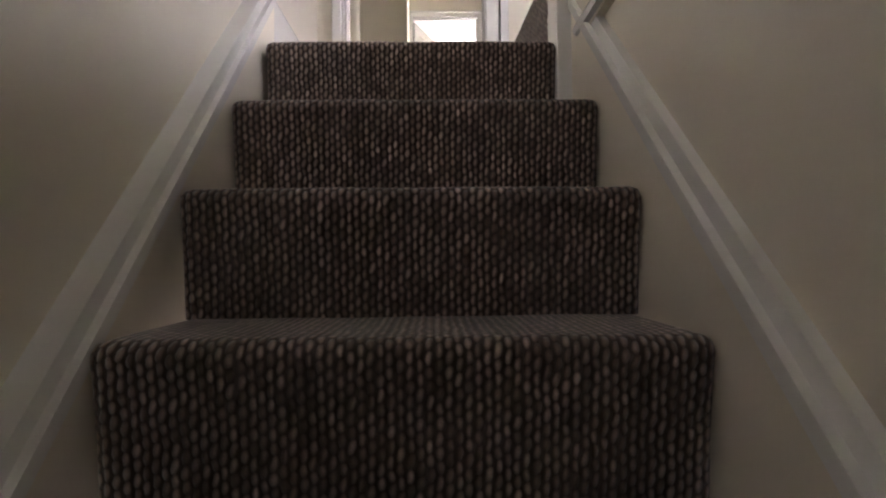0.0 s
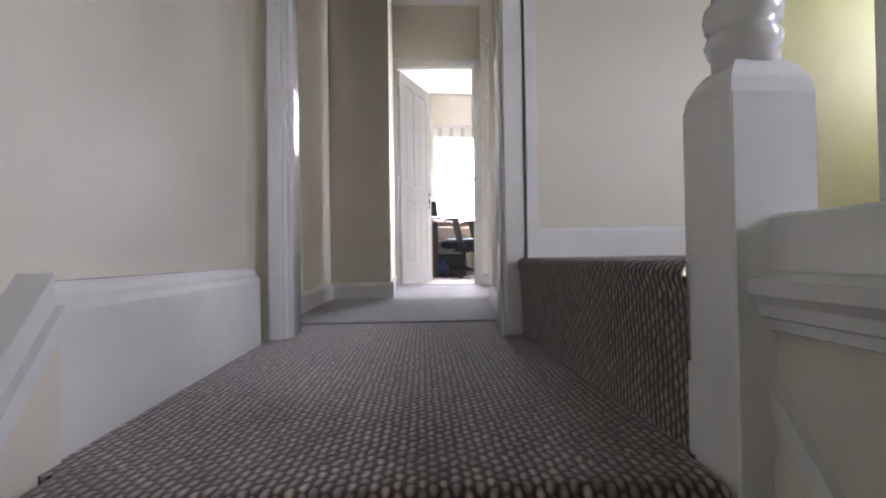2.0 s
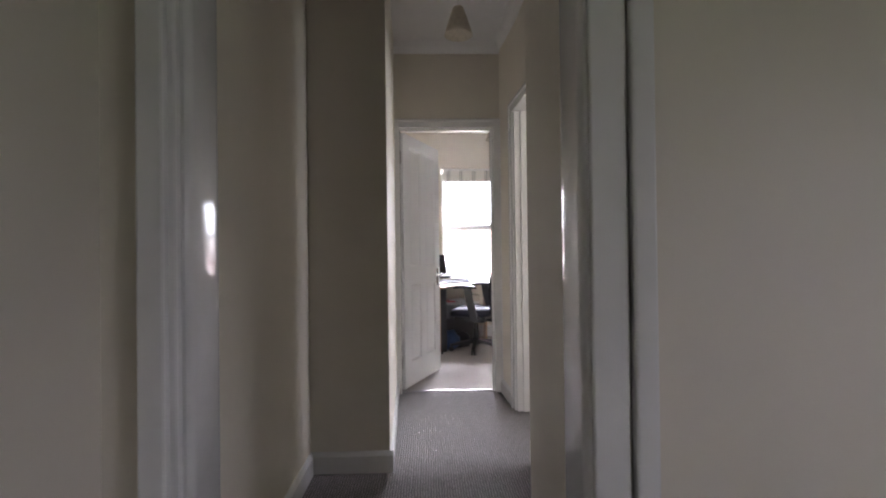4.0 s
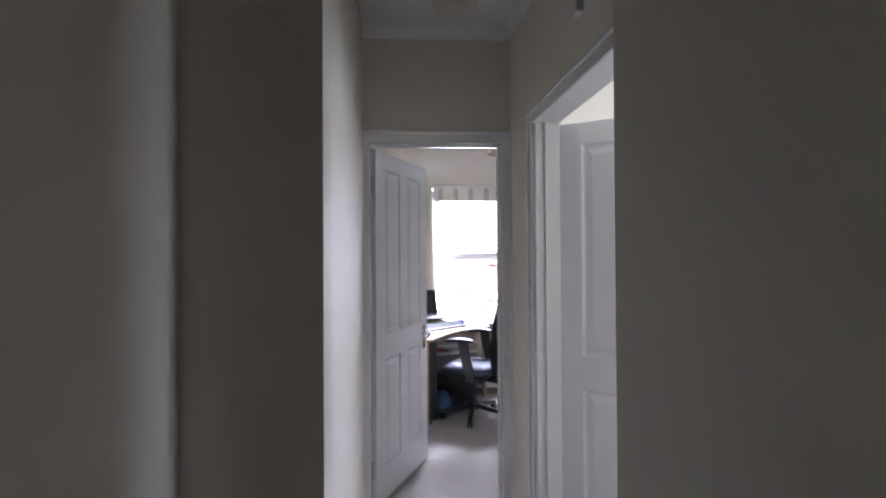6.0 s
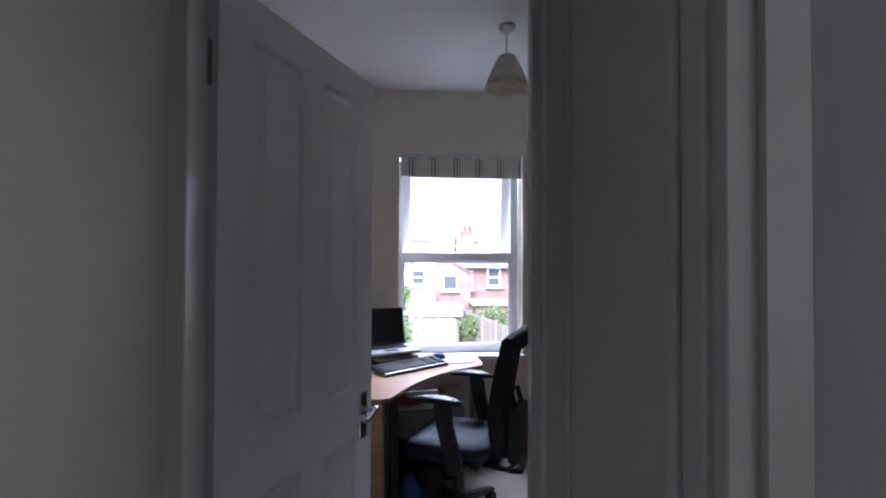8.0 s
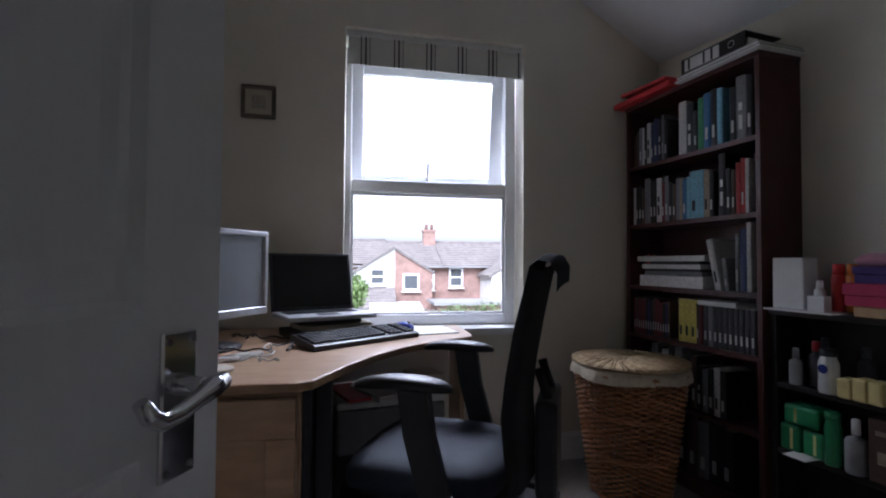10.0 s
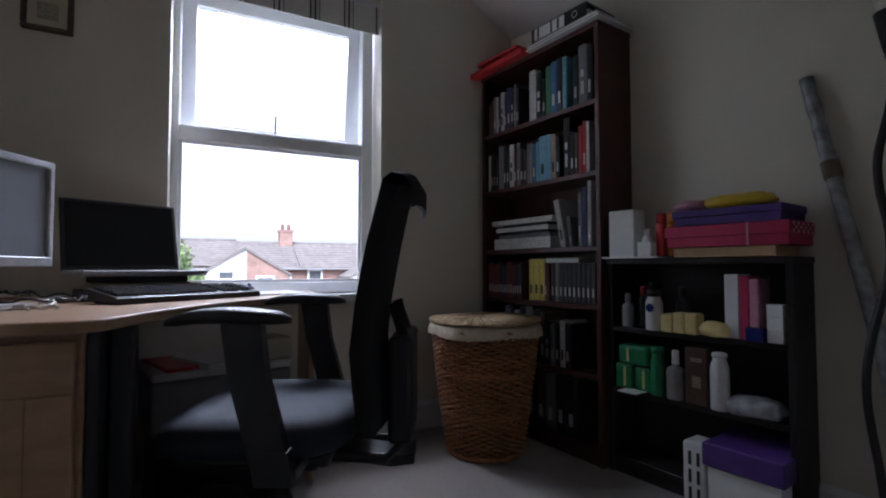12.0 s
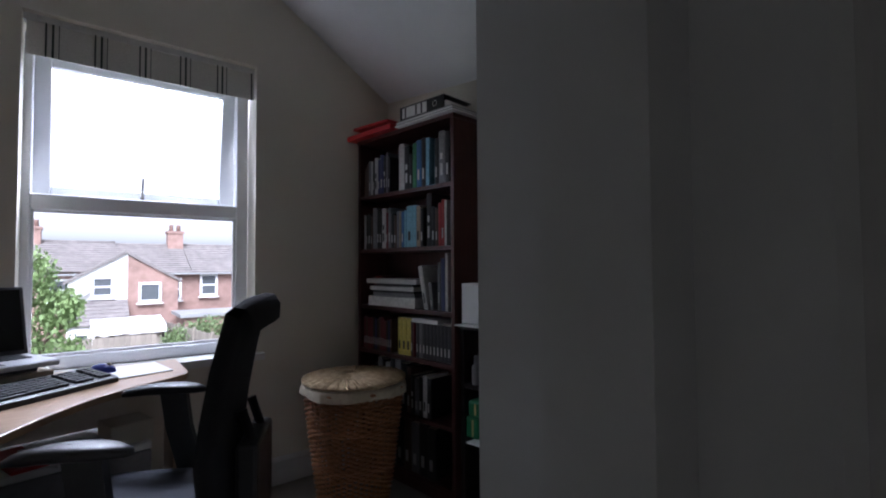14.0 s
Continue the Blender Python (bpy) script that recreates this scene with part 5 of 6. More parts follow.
part("spine_label", Build().box(-0.0015, 0.0, 0.12, 0.30, 0.008, 0.062), PAPER, t)
for q in (0.15, 0.19, 0.27):
    part("label_bar", Build().box(-0.003, -0.0014, q, q + 0.01, 0.01, 0.06), BLACKP, t)
part("finger_ring", Build().tube([(-0.003, 0.06 + 0.014 * math.cos(a * 0.3927), 0.035 + 0.014 * math.sin(a * 0.3927)) for a in range(16)], 0.003, 6, closed=True), CHROME, t)
part("pages", Build().box(0.03, 0.20, 0.01, 0.31, 0.006, 0.05), PAPER, t)

# ---- low bookcase: what stands on it (local y runs from -0.66 to 0) ----
L0 = LC
TOP = 0.868


def on_low(x, y, z, rz=0.0):
    return L0 @ pose(x - 0.025, y, z, 0, 0, rz)


solid("magazine", Build().box(-0.03, 0.16, -0.25, -0.01, 0, 0.006), PAPER, "white magazine overhanging the low bookcase", "magazine", on_low(0, 0, TOP))
solid("paper_box", Build().box(0.02, 0.10, -0.115, 0.0, 0, 0.19, c=0.003), PAPER, "tall white card box on the low bookcase", "box", on_low(0.0, -0.01, TOP + 0.0065))
t = thing("pump_bottle", "small white bottle with cap", "bottle", on_low(0.03, -0.175, TOP + 0.0065))
part("bottle_body", Build().lathe([(0.017, 0), (0.018, 0.005), (0.018, 0.07), (0.012, 0.08)], 16), PLASTICW, t)
part("cap", Build().lathe([(0.011, 0.08), (0.011, 0.105), (0.008, 0.108)], 14), PLASTICW, t)
solid("small_carton", Build().box(-0.02, 0.02, -0.028, 0.028, 0, 0.055, c=0.002), PAPER, "small white square carton", "box", on_low(-0.005, -0.195, TOP + 0.0065))
for i, (mat, nm) in enumerate(((RED, "red"), (ORANGE, "orange"))):
    t = thing("bottle", "%s plastic bottle with flat cap" % nm, "bottle", on_low(0.075, -0.21 - 0.045 * i, TOP + 0.0065))
    part("bottle_body", Build().lathe([(0.02, 0), (0.022, 0.006), (0.022, 0.12), (0.018, 0.13)], 16), mat, t)
    part("cap", Build().lathe([(0.018, 0.13), (0.018, 0.165), (0.015, 0.168)], 16), mat, t)
solid("wooden_tray", Build().box(0.01, 0.2, -0.62, -0.29, 0, 0.035, c=0.003), WOODP, "shallow pine tray under the gift boxes", "tray", on_low(0, 0, TOP))


def gift_box(mat, label, y0, y1, z, h, lid):
    t = thing("gift_box", label, "box", on_low(0, 0, z))
    part("box_body", Build().box(0.0, 0.2, y0, y1, 0, h - lid, c=0.002), mat, t)
    part("box_lid", Build().box(-0.005, 0.205, y0 - 0.005, y1 + 0.005, h - lid, h, c=0.003), mat, t)
    return t


g = gift_box(PINK, "flat crimson gift box with white spots and ribbon", -0.66, -0.27, TOP + 0.0355, 0.075, 0.04)
b = Build()
for i in range(5):
    for j in range(3):
        b.lathe([(0.005, 0), (0.005, 0.0012)], 8, pose(0.02 + 0.04 * i + 0.02 * (j % 2), -0.6655, 0.042 + 0.012 * j, 90))
part("spots", b, PAPER, g)
part("ribbon", Build().box(-0.0075, -0.005, -0.55, -0.543, 0, 0.076).box(-0.0075, 0.2, -0.55, -0.543, 0.0752, 0.0765), PALEPINK, g)
gift_box(PURPLE, "flat purple gift box on a crimson one", -0.64, -0.30, TOP + 0.111, 0.055, 0.025)


def pouch(mat, label, x, y, z, sx, sy, sz, seed, name="packet"):
    v, f, n = [], [], 24
    for j in range(9):
        ph = math.pi * j / 8
        for i in range(n):
            th = 6.28318 * i / n
            p = Vector((math.sin(ph) * math.cos(th), math.sin(ph) * math.sin(th), math.cos(ph)))
            q = Vector((math.copysign(abs(p.x) ** 0.7, p.x) * sx, math.copysign(abs(p.y) ** 0.7, p.y) * sy, p.z * sz))
            r = 1 + 0.22 * noise.noise(p * 2.6 + Vector((seed, seed * 2, 0)))
            v.append((q.x * r, q.y * r, max(q.z * r, -sz * 0.75) + sz * 0.75))
    f = [(j * n + i, j * n + (i + 1) % n, (j + 1) * n + (i + 1) % n, (j + 1) * n + i) for j in range(8) for i in range(n)]
    return solid(name, Build().add(v, f, True), mat, label, "packet", on_low(x, y, z))


pouch(PALEPINK, "crumpled pale pink packet on the gift boxes", 0.09, -0.34, TOP + 0.1665, 0.08, 0.07, 0.026, 2)
pouch(YELLOW, "crumpled yellow packet on the gift boxes", 0.08, -0.49, TOP + 0.1665, 0.07, 0.11, 0.03, 6)

# first shelf of the low bookcase
S1, S2, S3 = 0.593, 0.346, 0.071


def bottle(x, y, z, r, h, mat, capmat, label, neck=0.45, caph=0.03):
    t = thing("bottle", label, "bottle", on_low(x, y, z))
    part("bottle_body", Build().lathe([(r * 0.93, 0), (r, 0.006), (r, h * 0.78), (r * 0.85, h * 0.88), (r * neck, h * 0.93), (r * neck, h)], 18), mat, t)
    part("cap", Build().lathe([(r * neck * 1.15, h - 0.002), (r * neck * 1.15, h + caph), (r * neck * 0.8, h + caph + 0.004)], 16), capmat, t)
    return t


bottle(0.05, -0.075, S1, 0.022, 0.10, GREYB, GREYB, "grey plastic bottle with cap")
bottle(0.09, -0.12, S1, 0.024, 0.13, DKGREY, RED, "dark bottle with a red cap")
bottle(0.07, -0.165, S1, 0.022, 0.15, DKGREY, BLACKP, "dark slim bottle with black cap")
bt = bottle(0.03, -0.20, S1, 0.031, 0.13, PLASTICW, BLACKP, "white bottle with a round dark mark", 0.75, 0.02)
part("mark", Build().lathe([(0.016, 0), (0.016, 0.001)], 18, pose(-0.0305, 0, 0.085, 0, -90, 0)), BLUE, bt)
bottle(0.11, -0.27, S1, 0.025, 0.13, DKGREY, BLACKP, "dark bottle with pump cap")
for i in range(3):
    solid("soap_bar", Build().box(-0.03, 0.03, -0.022, 0.022, 0, 0.075 - 0.008 * (i == 0), c=0.008), PALEY, "pale yellow wrapped soap bar", "soap", on_low(0.025, -0.265 - 0.045 * i, S1), "soap bars")
pouch(PALEY, "crumpled yellow and green packet", 0.03, -0.425, S1, 0.035, 0.05, 0.03, 12)
for i, (mt, h, w) in enumerate(((PAPER, 0.215, 0.045), (PINK, 0.21, 0.028), (PALEPINK, 0.2, 0.026))):
    solid("slim_box", Build().box(0, 0.10, -w, 0, 0, h, c=0.003), mt, "%s upright slim box" % ("white", "crimson", "pink")[i], "box", on_low(0.03, -0.455 - (0, 0.047, 0.077)[i], S1))
solid("small_carton", Build().box(0, 0.04, -0.05, 0, 0, 0.045, c=0.002), BLUE, "small blue and red carton", "box", on_low(0.0, -0.53, S1))
for i in range(3):
    solid("small_carton", Build().box(0, 0.05, -0.045, 0, 0, 0.040, c=0.002), PAPER, "small white carton in a stack", "box", on_low(0.02, -0.585, S1 + 0.0405 * i), "stacked white cartons")
# second shelf
for i, (x, y, h, z) in enumerate(((0.02, -0.03, 0.10, 0), (0.03, -0.105, 0.095, 0), (0.02, -0.045, 0.075, 0.1005))):
    t = thing("tissue_pack", "green plastic-wrapped pack with pale bands", "packet", on_low(x, y, S2 + z))
    part("wrapper", Build().box(0, 0.09, -0.075 - 0.05 * (i == 2), 0, 0, h, c=0.012), GREEN, t)
    part("band", Build().box(-0.001, 0.05, -0.05, -0.04, 0.012, h - 0.012), PALEY, t)
bottle(0.04, -0.205, S2, 0.026, 0.16, GREEN, GREEN, "green bottle with green cap", 0.8, 0.02)
bottle(0.04, -0.275, S2, 0.032, 0.13, GREYB, PLASTICW, "grey lotion bottle with pump cap", 0.35, 0.045)
t = thing("carton", "dark brown upright carton with pale marks", "box", on_low(0.02, -0.32, S2))
part("carton_body", Build().box(0, 0.06, -0.075, 0, 0, 0.20, c=0.002), cover(BRN), t)
for q in ((-0.06, -0.02, 0.15, 0.165), (-0.055, -0.025, 0.06, 0.10)):
    part("print_bar", Build().box(-0.0012, 0.0005, *q), cover(TAN), t)
t = bottle(0.03, -0.435, S2, 0.03, 0.18, PLASTICW, PLASTICW, "white bottle with a dark curved mark", 0.7, 0.01)
solid("leaflet", Build().box(-0.03, 0.06, -0.16, -0.08, 0, 0.003), PAPER, "small white leaflet on the shelf edge", "paper", on_low(-0.005, 0, S2))
pouch(FROST, "crumpled clear packet on the shelf", 0.06, -0.53, S2 - 0.09 + 0.09, 0.06, 0.09, 0.035, 20)
# bottom shelf
t = thing("multi_plug", "white four-way extension block leaning upright", "extension lead", on_low(-0.055, -0.345, 0.002, 0))
part("block", Build().box(0, 0.10, -0.075, 0, 0, 0.235, c=0.008), PLASTICW, t)
b = Build()
for j in range(3):
    for i in range(2):
        b.box(-0.0015, 0.001, -0.03 - 0.028 * i, -0.02 - 0.028 * i, 0.04 + 0.06 * j, 0.085 + 0.06 * j)
part("slot_marks", b, BLACKP, t)
t = thing("storage_box", "white storage box with deep purple lid", "box", on_low(-0.05, -0.425, 0.002, 0))
part("box_body", Build().box(0, 0.24, -0.215, 0, 0, 0.20, c=0.003), PAPER, t)
part("box_lid", Build().box(-0.012, 0.25, -0.228, 0.012, 0.175, 0.25, c=0.004), PURPLE, t)

# ---- study: standing lamp, wrapped tube, tall boxes ----
def floor_lamp():
    t = thing("floor_lamp", "slim black floor lamp with wavy stem and cone shade", "floor lamp", Matrix.Translation((1.985, 6.37, 0)))
    zz = [0.02, 0.254, 0.388, 0.524, 0.682, 0.80, 0.886, 0.98, 1.094, 1.178, 1.26, 1.33, 1.427]
    oo = [-0.012, -0.027, -0.052, -0.066, -0.030, 0.010, 0.024, 0.008, -0.021, -0.004, 0.026, 0.040, 0.037]
    fine = np.linspace(0.02, 1.427, 57)
    off = np.convolve(np.pad(np.interp(fine, zz, oo), 3, mode="edge"), np.ones(7) / 7, "valid")
    pts = [(0.86 * float(o), -0.5 * float(o), float(z)) for z, o in zip(fine, off)]
    part("stem", Build().tube(pts, 0.0105, 10), BLACKP, t)
    e = pts[-1]
    part("shade", Build().lathe([(0.016, 0), (0.02, 0.02), (0.037, 0.115), (0.035, 0.117), (0.017, 0.022), (0.012, 0.004)], 24, Matrix.Translation((e[0], e[1], e[2] + 0.01))), BLACKP, t)
    part("diffuser", Build().lathe([(0.033, 0.112), (0.036, 0.13), (0.04, 0.165), (0.037, 0.165), (0.03, 0.13)], 24, Matrix.Translation((e[0], e[1], e[2] + 0.01))), SHADE, t, "pale frosted cup above the black cone")
    part("collar", Build().lathe([(0.013, 0), (0.016, 0.005), (0.013, 0.02)], 16, Matrix.Translation((e[0], e[1], e[2] - 0.005))), STEEL, t)
    part("base", Build().lathe([(0.13, 0), (0.13, 0.012), (0.11, 0.02), (0.02, 0.03)], 32), BLACKP, t)


floor_lamp()
t = thing("wrapped_tube", "long cardboard tube in clear film leaning on the wall", "tube")
a, c = Vector((2.055, 6.295, 0.02)), Vector((2.068, 6.59, 1.455))
pts = [a.lerp(c, i / 40) for i in range(41)]
part("film", Build().tube(pts, [0.021 + 0.004 * noise.noise(Vector((0, 0, i * 0.9))) for i in range(41)], 12), FROST, t)
part("tape", Build().tube([a.lerp(c, 0.76), a.lerp(c, 0.80)], 0.026, 12), material("brown_tape", (0.2, 0.15, 0.1), 0.4, scale=30), t)


def word(txt, size, m, mat, parent, name="lettering"):
    cu = bpy.data.curves.new(name, "FONT")
    cu.body, cu.size, cu.align_x, cu.align_y, cu.extrude = txt, size, "CENTER", "CENTER", 0.0006
    tmp = new("lettering_source", cu)
    me = bpy.data.meshes.new_from_object(tmp.evaluated_get(bpy.context.evaluated_depsgraph_get()))
    bpy.data.objects.remove(tmp)
    bpy.data.curves.remove(cu)
    me.materials.clear()
    me.materials.append(mat)
    ob = new(name, me)
    ob.parent = parent
    ob.matrix_local = m
    return ob


def tree_carton():
    """Its printed face looks into the room; local y runs along the wall, x out of the face is negative."""
    t = thing("tree_carton", "tall red and dark green artificial tree carton against the wall", "box", pose(2.06, 6.235, 0, 0, 3, 10.5))
    part("carton_body", Build().box(0.0, 0.10, -0.30, 0.0, 0, 1.07, c=0.003), DKGREEN, t)
    part("red_panel", Build().box(-0.0015, 0.002, -0.265, -0.015, 0.42, 1.05), RED, t)
    g = material("silver_print", (0.55, 0.5, 0.46), 0.5, scale=60)
    face = Matrix(((0, 0, -1, -0.002), (-1, 0, 0, -0.14), (0, 1, 0, 0), (0, 0, 0, 1)))
    part("maker_mark", Build().box(-0.003, -0.0012, -0.185, -0.095, 1.008, 1.022), g, t)
    word("PRE LIT", 0.036, face @ Matrix.Translation((0, 0.925, 0)), g, t)
    word("EVERGREEN TREE", 0.0295, face @ Matrix.Translation((0, 0.893, 0)), g, t)
    b = Build()
    for i in range(5):
        b.box(-0.003, -0.0012, -0.20 + 0.026 * i, -0.18 + 0.026 * i, 0.952, 0.962)
    for i in range(7):
        for s in (-1, 1):
            b.lathe([(0.0065, 0), (0.0065, 0.001)], 8, pose(-0.0015, -0.14 + s * (0.055 + 0.008 * i), 0.99 + 0.006 * math.sin(i), 0, -90, 0), 1.0, 0.5)
            b.lathe([(0.006, 0), (0.006, 0.001)], 8, pose(-0.0015, -0.14 + s * (0.012 + 0.008 * i), 0.85 + 0.005 * math.sin(i * 1.4), 0, -90, 0), 1.0, 0.6)
    part("printed_ornament", b, g, t)
    for k in range(4):
        z = 0.785 - 0.085 * k
        part("picture_roundel", Build().lathe([(0.029, 0), (0.029, 0.0015)], 24, pose(-0.0012, -0.065, z, 0, -90, 0)), cover((0.42, 0.26, 0.19)) if k else DKGREEN, t)
    b = Build()
    for i in range(26):
        b.lathe([(0.005 + 0.012 * random.random(), 0), (0.004, 0.0012)], 8, pose(-0.001, -0.02 - 0.26 * random.random(), 0.396 + 0.02 * random.random(), 0, -90, 0))
    part("bauble_print", b, cover((0.10, 0.05, 0.02)), t)
    # a dark fir printed over the panel's corner, with points of light
    tiers = [(-0.265, 0.98)]
    for i in range(9):
        z = 0.93 - 0.062 * i
        tiers += [(-0.252 + 0.021 * i, z - 0.02), (-0.262 + 0.019 * i, z - 0.028)]
    tiers += [(-0.075, 0.42), (-0.265, 0.42)]
    part("printed_tree", Build().prism(tiers, -0.0027, -0.0016, axis="x"), DKGREEN, t)
    rs = random.Random(9)
    b = Build()
    for i in range(34):
        z = rs.uniform(0.43, 0.88)
        y = rs.uniform(-0.262, -0.262 + max(0.008, (0.93 - z) * 0.33))
        b.lathe([(0.0022, 0), (0.0022, 0.0009)], 6, pose(-0.0027, y, z, 0, -90, 0))
    part("printed_lights", b, g, t)
    part("white_label", Build().box(-0.002, 0.001, -0.30, -0.02, 0.02, 0.385), PAPER, t)
    part("label_bars", Build().box(-0.0035, -0.0018, -0.085, -0.066, 0.03, 0.37), BLACKP, t)
    b = Build()
    for i in range(7):
        b.box(-0.0035, -0.0018, -0.25, -0.15 + 0.02 * (i % 2), 0.33 - 0.03 * i, 0.336 - 0.03 * i)
    part("print_lines", b, GREYB, t)
    d = thing("flat_pack", "dark flat cartons stacked upright behind the tree carton", "box", pose(2.085, 6.262, 0, 0, 3, 10.5))
    for i in range(2):
        part("flat_carton", Build().box(-0.01 + 0.05 * i, 0.035 + 0.05 * i, -0.001, 0.014, 0, 1.06 - 0.03 * i, c=0.002), DKGREY, d)
    for z0 in (0.1, 0.3, 0.52, 0.72):
        part("print_patch", Build().box(-0.0125, -0.009, 0.0, 0.013, z0, z0 + 0.12), cover(TAN), d)


tree_carton()
t = thing("paper_shredder", "white plastic appliance with sloped shoulder and round dial", "appliance", pose(1.80, 5.795, 0, 0, 0, 10))
part("appliance_body", Build().prism([(-0.15, 0), (0.15, 0), (0.15, 0.565), (0.142, 0.58), (0.10, 0.725), (0.092, 0.735), (-0.15, 0.735)], -0.16, 0.16, axis="x"), PLASTICW, t)
part("front_panel", Build().box(-0.166, -0.158, -0.14, 0.135, 0.03, 0.57, c=0.004), PLASTICW, t)
ring = part("dial_ring", Build().lathe([(0.062, 0), (0.062, 0.006), (0.05, 0.010), (0.044, 0.004)], 28, pose(-0.165, 0.03, 0.50, 0, -90, 0)), PLASTICW, t)
part("dial", Build().lathe([(0.042, 0.003), (0.040, 0.014), (0.034, 0.017)], 24, pose(-0.165, 0.03, 0.50, 0, -90, 0)), BLACKP, ring)

# ---- outside ----
ground = Build()
ys = [-60, 8.6, 16, 22, 27, 33, 60, 400, 2500]
zs = [-3.3, -3.1, -3.1, -3.1, -3.1, -3.2, -4.6, -5, -6]
v = [(x, y, z) for y, z in zip(ys, zs) for x in (-2500, -60, 60, 2500)]
f = [(j * 4 + i, j * 4 + i + 1, j * 4 + 5 + i, j * 4 + 4 + i) for j in range(len(ys) - 1) for i in range(3)]
solid("ground", ground.add(v, f), GRASS, "rough garden grass falling towards the houses", "ground", kind="structure")


def sash_window(parent, x, y, z, w, h, bars=1):
    o = part("window", Build().box(x - w / 2, x + w / 2, y - 0.06, y + 0.1, z - h / 2, z + h / 2), PANE, parent)
    b = Build()
    k = 0.09
    for a in ((x - w / 2 - 0.02, x - w / 2 + k, z - h / 2, z + h / 2), (x + w / 2 - k, x + w / 2 + 0.02, z - h / 2, z + h / 2), (x - w / 2, x + w / 2, z - h / 2 - 0.05, z - h / 2 + k), (x - w / 2, x + w / 2, z + h / 2 - k, z + h / 2 + 0.02)):
        b.box(a[0], a[1], y - 0.12, y - 0.05, a[2], a[3])
    if bars:
        b.box(x - w / 2, x + w / 2, y - 0.11, y - 0.05, z - 0.04, z + 0.04)
    part("window_frame", b, UPVC, o)
    part("window_sill", Build().box(x - w / 2 - 0.1, x + w / 2 + 0.1, y - 0.2, y - 0.05, z - h / 2 - 0.12, z - h / 2 - 0.05), RENDERW, o)
    return o


def tiled_slope(x0, x1, ya, za, yb, zb, rows):
    """Lapped courses from the eaves up to the ridge."""
    b = Build()
    for i in range(rows):
        s, e = i / rows, (i + 1) / rows
        y0, y1 = ya + (yb - ya) * s, ya + (yb - ya) * e
        z0, z1 = za + (zb - za) * s, za + (zb - za) * e
        b.prism([(y0 - 0.02, z0 + 0.06), (y0 - 0.02, z0), (y1, z1), (y1, z1 + 0.02)], x0, x1, axis="x")
    return b


